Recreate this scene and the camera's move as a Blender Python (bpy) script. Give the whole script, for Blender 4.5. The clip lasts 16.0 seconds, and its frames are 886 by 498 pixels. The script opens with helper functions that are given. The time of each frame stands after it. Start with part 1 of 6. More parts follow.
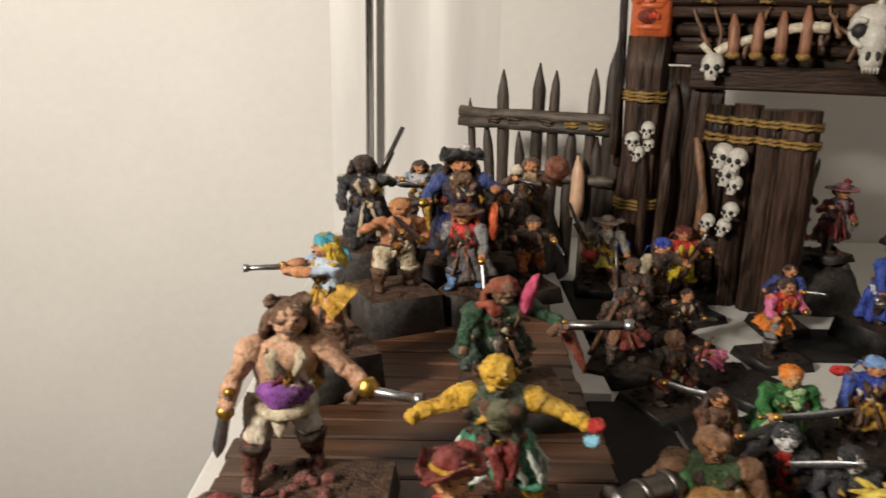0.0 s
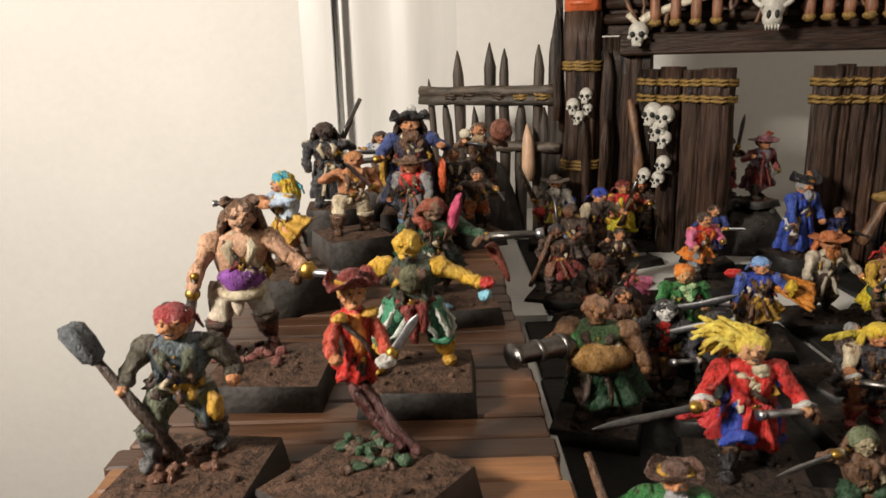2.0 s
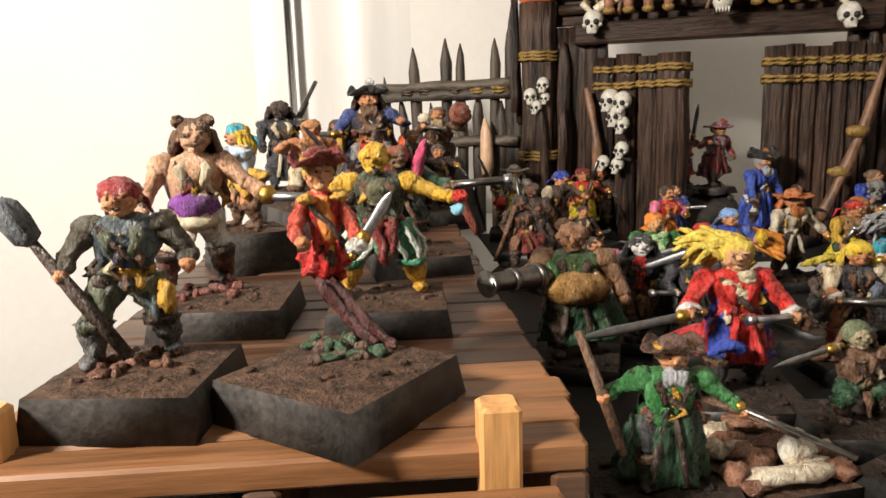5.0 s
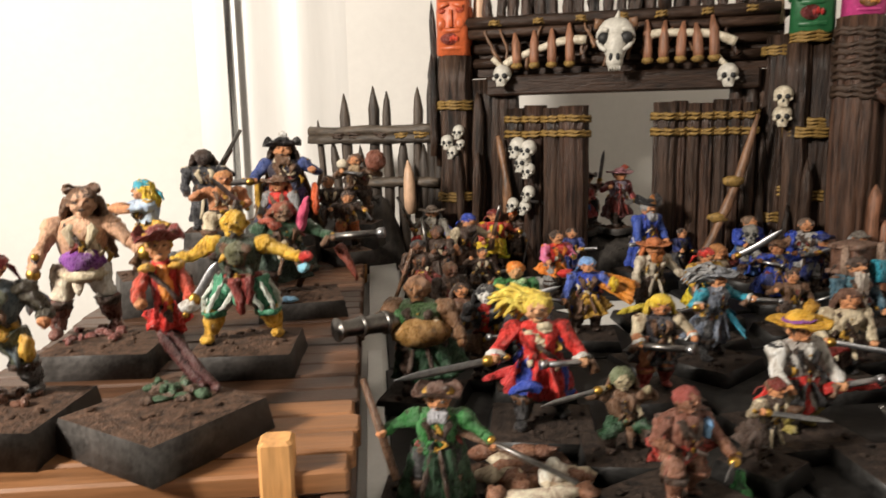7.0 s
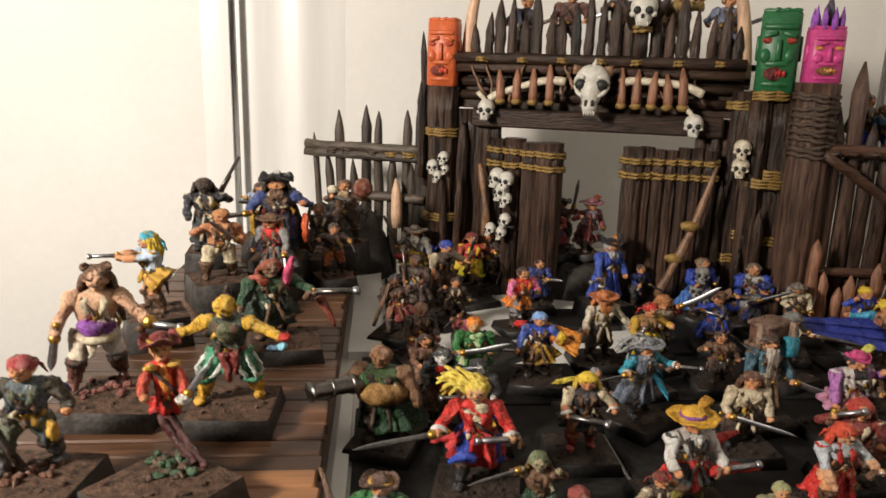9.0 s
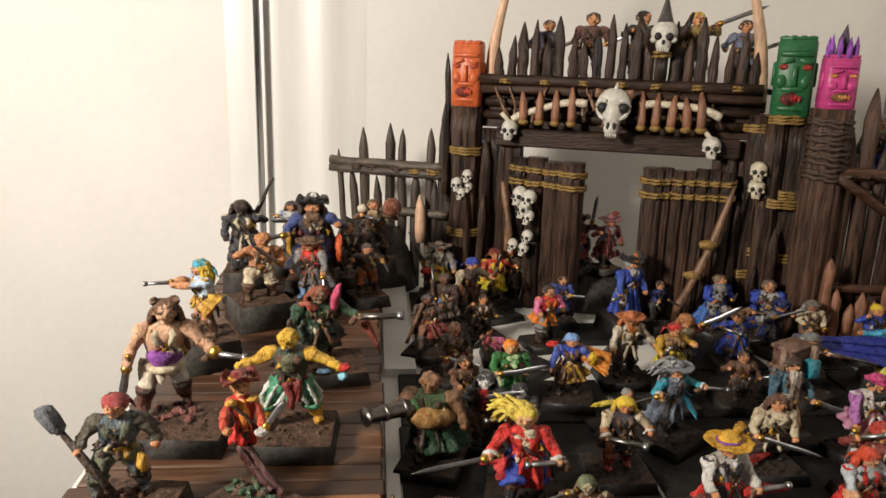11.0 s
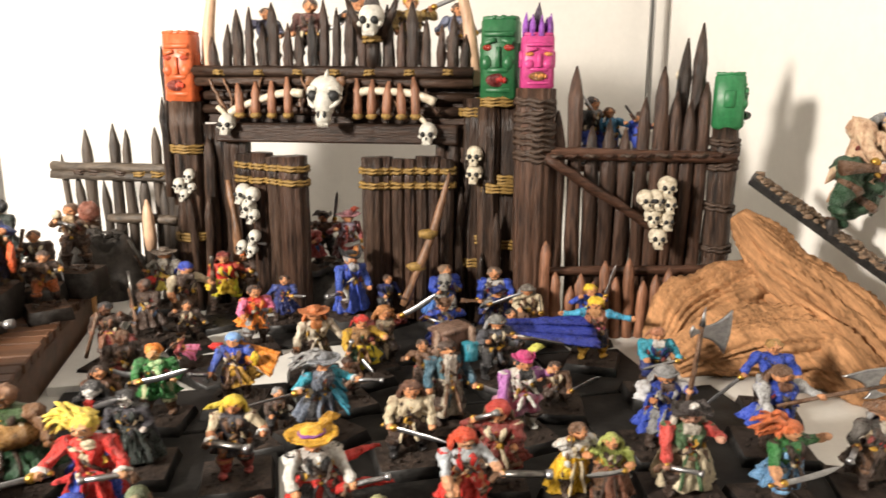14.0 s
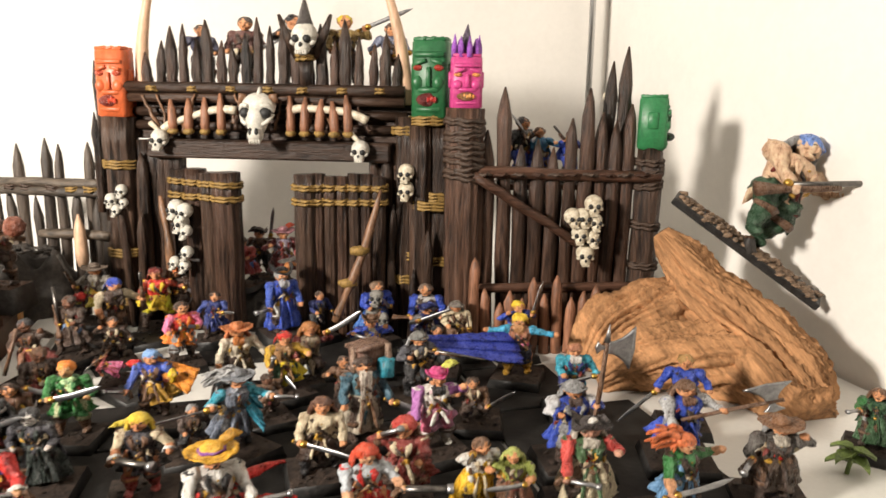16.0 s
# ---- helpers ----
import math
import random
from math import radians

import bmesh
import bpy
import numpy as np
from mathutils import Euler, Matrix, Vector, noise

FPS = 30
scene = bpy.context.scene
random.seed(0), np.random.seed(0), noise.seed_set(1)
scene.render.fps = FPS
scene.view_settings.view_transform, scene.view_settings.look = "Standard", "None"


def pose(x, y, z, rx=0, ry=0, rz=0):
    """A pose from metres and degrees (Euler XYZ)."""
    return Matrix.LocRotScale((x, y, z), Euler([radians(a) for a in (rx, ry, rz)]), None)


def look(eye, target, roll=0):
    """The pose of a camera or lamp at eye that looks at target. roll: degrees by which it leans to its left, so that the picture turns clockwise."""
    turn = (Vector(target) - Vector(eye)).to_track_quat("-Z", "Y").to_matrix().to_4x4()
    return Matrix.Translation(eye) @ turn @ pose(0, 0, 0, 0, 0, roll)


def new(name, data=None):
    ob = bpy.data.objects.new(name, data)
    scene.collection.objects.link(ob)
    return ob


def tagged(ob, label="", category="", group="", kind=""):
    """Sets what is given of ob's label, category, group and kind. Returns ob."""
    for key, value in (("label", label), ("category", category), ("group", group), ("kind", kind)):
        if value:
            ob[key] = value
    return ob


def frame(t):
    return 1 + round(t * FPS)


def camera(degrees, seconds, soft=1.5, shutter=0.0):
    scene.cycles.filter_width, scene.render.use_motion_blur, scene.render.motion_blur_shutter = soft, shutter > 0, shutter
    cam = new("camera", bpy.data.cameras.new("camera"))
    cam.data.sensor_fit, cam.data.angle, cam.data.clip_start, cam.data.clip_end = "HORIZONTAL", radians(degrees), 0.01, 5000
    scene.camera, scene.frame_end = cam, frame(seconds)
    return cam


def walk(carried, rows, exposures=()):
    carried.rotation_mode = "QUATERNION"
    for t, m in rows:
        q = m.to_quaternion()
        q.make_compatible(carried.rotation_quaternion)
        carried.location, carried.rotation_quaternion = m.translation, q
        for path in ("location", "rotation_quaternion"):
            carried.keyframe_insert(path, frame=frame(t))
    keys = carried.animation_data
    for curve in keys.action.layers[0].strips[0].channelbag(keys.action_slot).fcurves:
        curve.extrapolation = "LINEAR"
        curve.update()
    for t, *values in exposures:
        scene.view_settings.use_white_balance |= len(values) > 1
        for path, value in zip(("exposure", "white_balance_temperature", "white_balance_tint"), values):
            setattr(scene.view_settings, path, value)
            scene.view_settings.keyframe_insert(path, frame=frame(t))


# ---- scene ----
cam = camera(61.8, 16.0, soft=1.5, shutter=0.5)
METRES, EYE, TILT, LEAN, TURN = 0.36, 0.108, -16.0, -1.2, 0.0
ROWS = [
    (0.0, 0.0, 0.0, 0.0, 0.0, 0.0, -0.0),
    (0.5, 0.0368, -0.0237, 0.0012, -0.08, -0.57, 1.55),
    (1.0, 0.0428, -0.0586, -0.0385, 0.18, 0.88, 1.9),
    (1.5, 0.0568, -0.0692, -0.0553, 0.52, 1.15, 2.28),
    (2.0, 0.047, -0.0858, -0.071, 0.13, 1.28, 2.71),
    (2.5, 0.0295, -0.0794, -0.0893, -0.09, 1.49, 3.12),
    (3.0, 0.0216, -0.0667, -0.1082, -1.14, 2.14, 3.46),
    (3.5, 0.0238, -0.0572, -0.1287, -2.11, 2.5, 3.45),
    (4.0, 0.0271, -0.0453, -0.1442, -3.0, 3.33, 3.92),
    (6.5, 0.0788, -0.1076, -0.151, -4.24, 6.46, 3.74),
    (7.0, 0.1172, -0.1363, -0.1369, -4.69, 6.47, 3.73),
    (7.5, 0.1392, -0.1736, -0.1083, -5.01, 6.72, 4.31),
    (8.0, 0.1668, -0.2029, -0.0782, -4.79, 5.5, 4.41),
    (8.5, 0.1689, -0.2163, -0.0679, -4.82, 3.7, 2.33),
    (9.0, 0.1474, -0.2316, -0.0379, -4.59, 2.13, 0.96),
    (11.5, 0.0989, -0.2752, -0.0063, -5.17, 1.54, 1.22),
    (12.0, 0.1074, -0.2826, -0.0133, -5.35, 1.9, 1.97),
    (12.5, 0.2086, -0.2553, -0.0316, -7.05, 2.0, 3.48),
    (13.0, 0.2728, -0.2438, -0.0382, -9.51, 2.24, 3.81),
    (13.5, 0.3182, -0.2498, -0.0439, -10.96, 2.15, 4.54),
    (14.0, 0.3629, -0.2432, -0.0444, -11.98, 2.7, 4.51),
    (14.5, 0.398, -0.2509, -0.0426, -13.27, 2.94, 4.79),
    (15.0, 0.4112, -0.253, -0.0376, -13.87, 3.37, 4.39),
    (15.5, 0.4326, -0.2482, -0.0358, -14.5, 3.66, 4.54),
    (16.0, 0.4076, -0.2639, -0.0469, -14.52, 3.7, 4.48),
]

EXPOSURES = [(0.0, -0.52), (1.5, -0.42), (3.5, 0.0), (4.2, 0.06), (6.5, 0.12), (7.0, 0.06), (7.5, -0.04), (9.0, -0.1), (11.5, -0.18), (12.5, 0.06), (13.0, 0.52), (13.5, 0.76), (14.0, 0.88), (16.0, 0.8)]
walk(cam, [(t, pose(0, 0, EYE, TILT, LEAN, TURN) @ pose(METRES * x, METRES * y, METRES * z, 90 + pitch, roll, yaw))
           for t, x, y, z, yaw, pitch, roll in ROWS], EXPOSURES)

# ---- light: one warm lamp high at the left front, a weak added fill overhead ----
world = bpy.data.worlds.new("room_dusk")
scene.world = world
world.use_nodes = True
world.node_tree.nodes["Background"].inputs[0].default_value = (1.0, 0.86, 0.7, 1)
world.node_tree.nodes["Background"].inputs[1].default_value = 0.022


def area_lamp(name, eye, target, size, watts, colour):
    data = bpy.data.lights.new(name, "AREA")
    data.shape, data.size, data.energy, data.color = "DISK", size, watts, colour
    ob = new(name, data)
    ob.matrix_basis = look(eye, target)
    return ob


area_lamp("reading_lamp", (-0.32, -0.09, 0.265), (0.03, 0.27, 0.03), 0.085, 5.0, (1.0, 0.91, 0.805))
# Unseen fill, added overhead to lift the dark parts.
area_lamp("ceiling_lamp", (0.1, -0.5, 1.5), (0.1, 0.1, 0.0), 0.5, 1.8, (1.0, 0.9, 0.8))

# ---- materials ----
MATS = {}


def nodes_of(name):
    mat = bpy.data.materials.new(name)
    mat.use_nodes = True
    tree = mat.node_tree
    return mat, tree, tree.nodes["Principled BSDF"]


def link(tree, a, b):
    tree.links.new(a, b)


def surface(name, rgb, rough=0.5, metal=0.0, scale=350.0, stretch=(1, 1, 1), amount=0.35, bump=0.25, dark=None, fine=4.0, per_object=0.0, spec=0.5, depth=0.0006, turn=None, sharp=0.14):
    """A surface with two scales of variation in colour, roughness and relief."""
    if name in MATS:
        return MATS[name]
    mat, tree, bsdf = nodes_of(name)
    new_node = tree.nodes.new
    coord = new_node("ShaderNodeTexCoord")
    mapping = new_node("ShaderNodeMapping")
    mapping.inputs["Scale"].default_value = stretch
    if turn:
        mapping.vector_type = "TEXTURE"
        mapping.inputs["Rotation"].default_value = turn
        mapping.inputs["Scale"].default_value = tuple(1 / k for k in stretch)
    link(tree, coord.outputs["Object"], mapping.inputs["Vector"])
    large = new_node("ShaderNodeTexNoise")
    large.inputs["Scale"].default_value = scale
    large.inputs["Detail"].default_value = 3
    small = new_node("ShaderNodeTexNoise")
    small.inputs["Scale"].default_value = scale * fine
    small.inputs["Detail"].default_value = 4
    small.inputs["Roughness"].default_value = 0.7
    link(tree, mapping.outputs["Vector"], large.inputs["Vector"])
    link(tree, mapping.outputs["Vector"], small.inputs["Vector"])
    both = new_node("ShaderNodeMath")
    both.operation = "MULTIPLY_ADD"
    both.inputs[1].default_value = 0.5
    half = new_node("ShaderNodeMath")
    half.operation = "MULTIPLY"
    half.inputs[1].default_value = 0.5
    link(tree, small.outputs["Fac"], half.inputs[0])
    link(tree, large.outputs["Fac"], both.inputs[0])
    link(tree, half.outputs[0], both.inputs[2])
    ramp = new_node("ShaderNodeValToRGB")
    low = dark if dark else tuple(c * (1 - amount) for c in rgb)
    high = tuple(min(1.0, c * (1 + amount * 0.8) + 0.012 * amount) for c in rgb)
    ramp.color_ramp.elements[0].position, ramp.color_ramp.elements[1].position = 0.5 - sharp, 0.5 + sharp
    ramp.color_ramp.elements[0].color, ramp.color_ramp.elements[1].color = (*low, 1), (*high, 1)
    link(tree, both.outputs[0], ramp.inputs["Fac"])
    last = ramp.outputs["Color"]
    if per_object:
        info = new_node("ShaderNodeObjectInfo")
        hue = new_node("ShaderNodeHueSaturation")
        span = new_node("ShaderNodeMapRange")
        span.inputs["To Min"].default_value, span.inputs["To Max"].default_value = 1 - per_object, 1 + per_object
        link(tree, info.outputs["Random"], span.inputs["Value"])
        link(tree, span.outputs["Result"], hue.inputs["Value"])
        link(tree, last, hue.inputs["Color"])
        last = hue.outputs["Color"]
    link(tree, last, bsdf.inputs["Base Color"])
    rr = new_node("ShaderNodeMapRange")
    rr.inputs["To Min"].default_value, rr.inputs["To Max"].default_value = max(0.05, rough - 0.14), min(1.0, rough + 0.14)
    link(tree, small.outputs["Fac"], rr.inputs["Value"])
    link(tree, rr.outputs["Result"], bsdf.inputs["Roughness"])
    bsdf.inputs["Metallic"].default_value = metal
    bsdf.inputs["Specular IOR Level"].default_value = spec
    if bump:
        bm_node = new_node("ShaderNodeBump")
        bm_node.inputs["Strength"].default_value = bump
        bm_node.inputs["Distance"].default_value = depth
        link(tree, both.outputs[0], bm_node.inputs["Height"])
        link(tree, bm_node.outputs["Normal"], bsdf.inputs["Normal"])
    MATS[name] = mat
    return mat


def paint(rgb, rough=0.29, metal=0.0, plain=False):
    """Brushed model paint: a dark wash, the colour itself and lighter strokes that run down the folds."""
    name = "paint_" + "_".join(str(int(c * 100)) for c in rgb) + ("m" if metal else "") + ("p" if plain else "")
    if name in MATS:
        return MATS[name]
    if metal:
        return surface(name, rgb, rough, metal, 500.0, amount=0.3, bump=0.3, fine=3, depth=0.0003)
    if plain:
        return surface(name, rgb, 0.42, 0.0, 160.0, amount=0.22, bump=0.35, fine=4, depth=0.0006, dark=tuple(c * 0.6 for c in rgb), sharp=0.2)
    pale = rgb[0] > 0.4 and rgb[2] > 0.07
    wash = (0.42, 0.32, 0.26) if pale else (0.2, 0.15, 0.13)
    mat = surface(name, rgb, rough + 0.05 * pale, 0.0, 430.0, stretch=(1, 1, 0.45), amount=0.3, bump=1.0, fine=4.2, depth=0.0015, sharp=0.15, dark=tuple(c * k for c, k in zip(rgb, wash)))
    ramp = next(n for n in mat.node_tree.nodes if n.type == "VALTORGB").color_ramp
    ramp.elements[1].color = (*[min(0.85, c * 1.55 + 0.06) for c in rgb], 1)
    mid = ramp.elements.new(0.47)
    mid.color = (*rgb, 1)
    return mat


WALL = surface("white_wall_paint", (0.80, 0.775, 0.73), 0.6, scale=14, amount=0.04, bump=0.06, fine=12, spec=0.3)
TRIM = surface("white_gloss_trim", (0.80, 0.78, 0.745), 0.4, scale=20, stretch=(1, 1, 0.1), amount=0.05, bump=0.05, fine=9)
SHELF = surface("white_shelf_laminate", (0.66, 0.65, 0.61), 0.35, scale=30, amount=0.07, bump=0.04, fine=14)
STEEL = surface("brushed_steel", (0.5, 0.5, 0.5), 0.3, 1.0, scale=200, stretch=(1, 1, 0.05), amount=0.2, bump=0.1)
DARK_WOOD = surface("dark_stained_wood", (0.034, 0.0165, 0.0085), 0.36, spec=0.36, scale=240, stretch=(1, 1, 0.09), amount=0.95, bump=1.0, fine=4, per_object=0.35, depth=0.002)
DARK_WOOD_X = surface("dark_stained_beam", (0.034, 0.017, 0.0095), 0.4, spec=0.26, scale=240, stretch=(0.09, 0.25, 1), amount=0.75, bump=1.0, fine=4, per_object=0.3, depth=0.0012)
RED_WOOD = surface("reddish_stained_wood", (0.052, 0.024, 0.013), 0.36, spec=0.36, scale=240, stretch=(1, 1, 0.09), amount=0.9, bump=1.0, fine=4, per_object=0.35, depth=0.0018)
RED_WOOD_X = surface("reddish_stained_rail", (0.062, 0.028, 0.016), 0.4, spec=0.26, scale=240, stretch=(0.09, 0.6, 1), amount=0.7, bump=0.9, fine=4, per_object=0.3, depth=0.001)
GREY_WOOD = surface("weathered_grey_wood", (0.05, 0.035, 0.024), 0.5, scale=240, stretch=(1, 1, 0.09), amount=0.7, bump=0.9, fine=4, per_object=0.3, depth=0.001)
GREY_WOOD_X = surface("weathered_grey_rail", (0.066, 0.049, 0.034), 0.5, scale=240, stretch=(0.09, 0.5, 1), amount=0.7, bump=0.9, fine=4, per_object=0.2, depth=0.001)
RAFT_WOOD = surface("oiled_brown_plank", (0.082, 0.036, 0.016), 0.42, scale=160, stretch=(0.06, 1, 1), amount=0.6, bump=0.5, fine=5, per_object=0.35)
WARM_PLANK = surface("warm_pine_plank", (0.22, 0.098, 0.038), 0.45, scale=160, stretch=(0.06, 1, 1), amount=0.45, bump=0.4, fine=5, per_object=0.15)
PALE_WOOD = surface("pale_pine_wood", (0.60, 0.31, 0.11), 0.5, scale=160, stretch=(1, 1, 0.08), amount=0.35, bump=0.3, fine=5, per_object=0.1)
RAW_WOOD = surface("pinkish_raw_wood", (0.24, 0.105, 0.055), 0.5, scale=240, stretch=(1, 1, 0.1), amount=0.6, bump=0.8, depth=0.001)
GRAIN = Vector((0.28, -0.74, -0.61)).to_track_quat("Z", "Y").to_euler()
DRIFT = surface("driftwood_grain", (0.40, 0.205, 0.092), 0.78, scale=150, stretch=(1, 1, 0.12), amount=0.5, bump=1.0, fine=4, spec=0.25, depth=0.0018, turn=tuple(GRAIN))
ROPE = surface("ochre_rope", (0.25, 0.15, 0.035), 0.6, scale=700, amount=0.5, bump=0.8, fine=2)
DARK_ROPE = surface("dark_brown_rope", (0.06, 0.035, 0.022), 0.5, scale=700, amount=0.5, bump=0.8, fine=2)
BONE = surface("painted_bone", (0.60, 0.55, 0.44), 0.5, scale=420, amount=0.3, bump=0.5, fine=3, dark=(0.33, 0.27, 0.18))
SKULL = surface("white_bone", (0.56, 0.54, 0.48), 0.5, scale=420, amount=0.2, bump=0.5, fine=3, dark=(0.40, 0.38, 0.33))
STAINED_BONE = surface("brown_stained_bone", (0.17, 0.085, 0.042), 0.45, scale=300, stretch=(1, 1, 0.3), amount=0.7, bump=0.8, fine=3)
IVORY = surface("ivory_tusk", (0.62, 0.40, 0.26), 0.45, scale=120, stretch=(1, 1, 0.3), amount=0.3, bump=0.2)
SOCKET = surface("black_socket", (0.012, 0.012, 0.012), 0.6, amount=0.2)
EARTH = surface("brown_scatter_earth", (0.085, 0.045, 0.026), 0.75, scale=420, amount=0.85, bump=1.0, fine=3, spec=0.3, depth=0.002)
# Darker copy of EARTH; shade between shelf miniatures is put into its colour.
SHADED_SCATTER = surface("shaded_scatter_earth", (0.032, 0.019, 0.012), 0.7, scale=420, amount=0.9, bump=1.0, fine=3, spec=0.3, depth=0.002)
BASE_BLACK = surface("black_base_paint", (0.015, 0.014, 0.013), 0.45, scale=260, amount=0.6, bump=0.3, spec=0.35)
# Black base paint made greyer: lamplight on the sides is put into the colour.
LIT_BASE = surface("lit_base_paint", (0.052, 0.047, 0.043), 0.5, scale=200, amount=0.5, bump=0.4, spec=0.3)
# Near black for the sheets that stand in for bases and shade.
SHADE_BLACK = surface("black_shade_sheet", (0.008, 0.007, 0.006), 0.6, scale=120, amount=0.7, bump=0.4, spec=0.2)
LEAF = surface("yellow_green_leaf", (0.14, 0.20, 0.045), 0.4, scale=300, amount=0.5, bump=0.4)

# ---- sculpting in millimetres ----


def smoothed(points, n):
    """Catmull-Rom points along a polyline."""
    pts = [Vector(p) for p in points]
    out = []
    for i in range(len(pts) - 1):
        p0, p1, p2, p3 = pts[max(i - 1, 0)], pts[i], pts[i + 1], pts[min(i + 2, len(pts) - 1)]
        for k in range(n):
            t = k / n
            out.append(0.5 * ((2 * p1) + (p2 - p0) * t + (2 * p0 - 5 * p1 + 4 * p2 - p3) * t * t + (3 * p1 - p0 - 3 * p2 + p3) * t ** 3))
    out.append(pts[-1])
    return out


class Sculpt:
    def __init__(self):
        self.v, self.f, self.m, self.mats = [], [], [], []

    def slot(self, mat):
        if mat not in self.mats:
            self.mats.append(mat)
        return self.mats.index(mat)

    def add(self, verts, faces, mat):
        o, s = len(self.v), self.slot(mat)
        self.v.extend(verts)
        self.f.extend([tuple(i + o for i in face) for face in faces])
        self.m.extend([s] * len(faces))

    def tube(self, pts, rads, mat, seg=8, flat=1.0, side=None, ripple=0.0, waves=6, jitter=0.0):
        """A tapered tube; flat squeezes it across side."""
        pts = [Vector(p) for p in pts]
        if not isinstance(rads, (list, tuple)):
            rads = [rads] * len(pts)
        verts, faces = [], []
        n = len(pts)
        last = None
        for i, p in enumerate(pts):
            d = (pts[min(i + 1, n - 1)] - pts[max(i - 1, 0)]).normalized()
            if last is None:
                ref = Vector(side) if side else (Vector((1, 0, 0)) if abs(d.x) < 0.8 else Vector((0, 1, 0)))
            else:
                ref = last
            a = ref - d * ref.dot(d)
            if a.length < 1e-4:
                a = d.orthogonal()
            a.normalize()
            last = a
            b = d.cross(a)
            for k in range(seg):
                th = 2 * math.pi * k / seg
                r = rads[i] * (1 + ripple * math.cos(waves * th)) * (1 + jitter * (random.random() - 0.5))
                verts.append(p + a * (r * math.cos(th)) + b * (r * flat * math.sin(th)))
        for i in range(n - 1):
            for k in range(seg):
                k2 = (k + 1) % seg
                faces.append((i * seg + k, i * seg + k2, (i + 1) * seg + k2, (i + 1) * seg + k))
        faces.append(tuple(range(seg))[::-1])
        faces.append(tuple((n - 1) * seg + k for k in range(seg)))
        self.add(verts, faces, mat)

    def ball(self, c, r, mat, seg=10, rings=7, rough=0.0, turn=None):
        c = Vector(c)
        r = Vector((r, r, r)) if isinstance(r, (int, float)) else Vector(r)
        verts, faces = [], []
        for i in range(1, rings):
            ph = math.pi * i / rings
            for k in range(seg):
                th = 2 * math.pi * k / seg
                d = Vector((math.sin(ph) * math.cos(th) * r.x, math.sin(ph) * math.sin(th) * r.y, math.cos(ph) * r.z))
                if rough:
                    d *= 1 + rough * (random.random() - 0.5)
                if turn:
                    d = turn @ d
                verts.append(c + d)
        top, bot = Vector((0, 0, r.z)), Vector((0, 0, -r.z))
        if turn:
            top, bot = turn @ top, turn @ bot
        verts += [c + top, c + bot]
        a, b = len(verts) - 2, len(verts) - 1
        for k in range(seg):
            k2 = (k + 1) % seg
            faces.append((a, k, k2))
            faces.append((b, (rings - 2) * seg + k2, (rings - 2) * seg + k))
            for i in range(rings - 2):
                faces.append((i * seg + k, (i + 1) * seg + k, (i + 1) * seg + k2, i * seg + k2))
        self.add(verts, faces, mat)

    def box(self, c, size, mat, turn=None, chamfer=0.12, taper=1.0):
        """A box with chamfered upright edges and top."""
        c = Vector(c)
        x, y, z = (s / 2 for s in size)
        e = chamfer * min(x, y, z) * 2
        verts, faces = [], []
        for h, ins in ((-z, e), (-z + e, 0), (z - e, 0), (z, e)):
            k = 1.0 if h < 0 else taper
            for sx, sy, ex, ey in ((1, 1, -e, 0), (1, 1, 0, -e), (1, -1, 0, e), (1, -1, -e, 0), (-1, -1, e, 0), (-1, -1, 0, e), (-1, 1, 0, -e), (-1, 1, e, 0)):
                p = Vector(((sx * (x - ins) + ex) * k, (sy * (y - ins) + ey) * k, h))
                verts.append(p)
        for i in range(3):
            for k in range(8):
                k2 = (k + 1) % 8
                faces.append((i * 8 + k2, i * 8 + k, (i + 1) * 8 + k, (i + 1) * 8 + k2))
        faces.append(tuple(range(8)))
        faces.append(tuple(24 + k for k in range(8))[::-1])
        verts = [c + (turn @ p if turn else p) for p in verts]
        self.add(verts, faces, mat)

    def ring(self, c, r, thick, mat, squash=1.0, turns=14, seg=6, tilt=0.0, yaw=0.0):
        """A rope ring round an upright post, with a strand's ripple."""
        verts, faces = [], []
        n = 28
        for i in range(n):
            a = 2 * math.pi * i / n
            o = Vector((math.cos(a) * r, math.sin(a) * r * squash, tilt * math.cos(a)))
            d = Vector((math.cos(a), math.sin(a), 0))
            for k in range(seg):
                th = 2 * math.pi * k / seg + i * 0.9
                t = thick * (1 + 0.35 * math.cos(2 * 2 * math.pi * k / seg))
                p = o + d * (t * math.cos(th)) + Vector((0, 0, t * math.sin(th)))
                verts.append(Vector(c) + Matrix.Rotation(yaw, 3, "Z") @ p)
        for i in range(n):
            j = (i + 1) % n
            for k in range(seg):
                k2 = (k + 1) % seg
                faces.append((i * seg + k, j * seg + k, j * seg + k2, i * seg + k2))
        self.add(verts, faces, mat)

    def sheet(self, grid, thick, mat):
        """A cloth of some thickness from a grid of points."""
        rows_, cols = len(grid), len(grid[0])
        g = [[Vector(p) for p in row] for row in grid]
        verts, faces = [], []
        for s in (0.5, -0.5):
            for i in range(rows_):
                for j in range(cols):
                    du = g[min(i + 1, rows_ - 1)][j] - g[max(i - 1, 0)][j]
                    dv = g[i][min(j + 1, cols - 1)] - g[i][max(j - 1, 0)]
                    nrm = du.cross(dv)
                    if nrm.length > 1e-6:
                        nrm.normalize()
                    verts.append(g[i][j] + nrm * thick * s)
        n = rows_ * cols
        for i in range(rows_ - 1):
            for j in range(cols - 1):
                a = i * cols + j
                faces.append((a, a + cols, a + cols + 1, a + 1))
                faces.append((n + a, n + a + 1, n + a + cols + 1, n + a + cols))
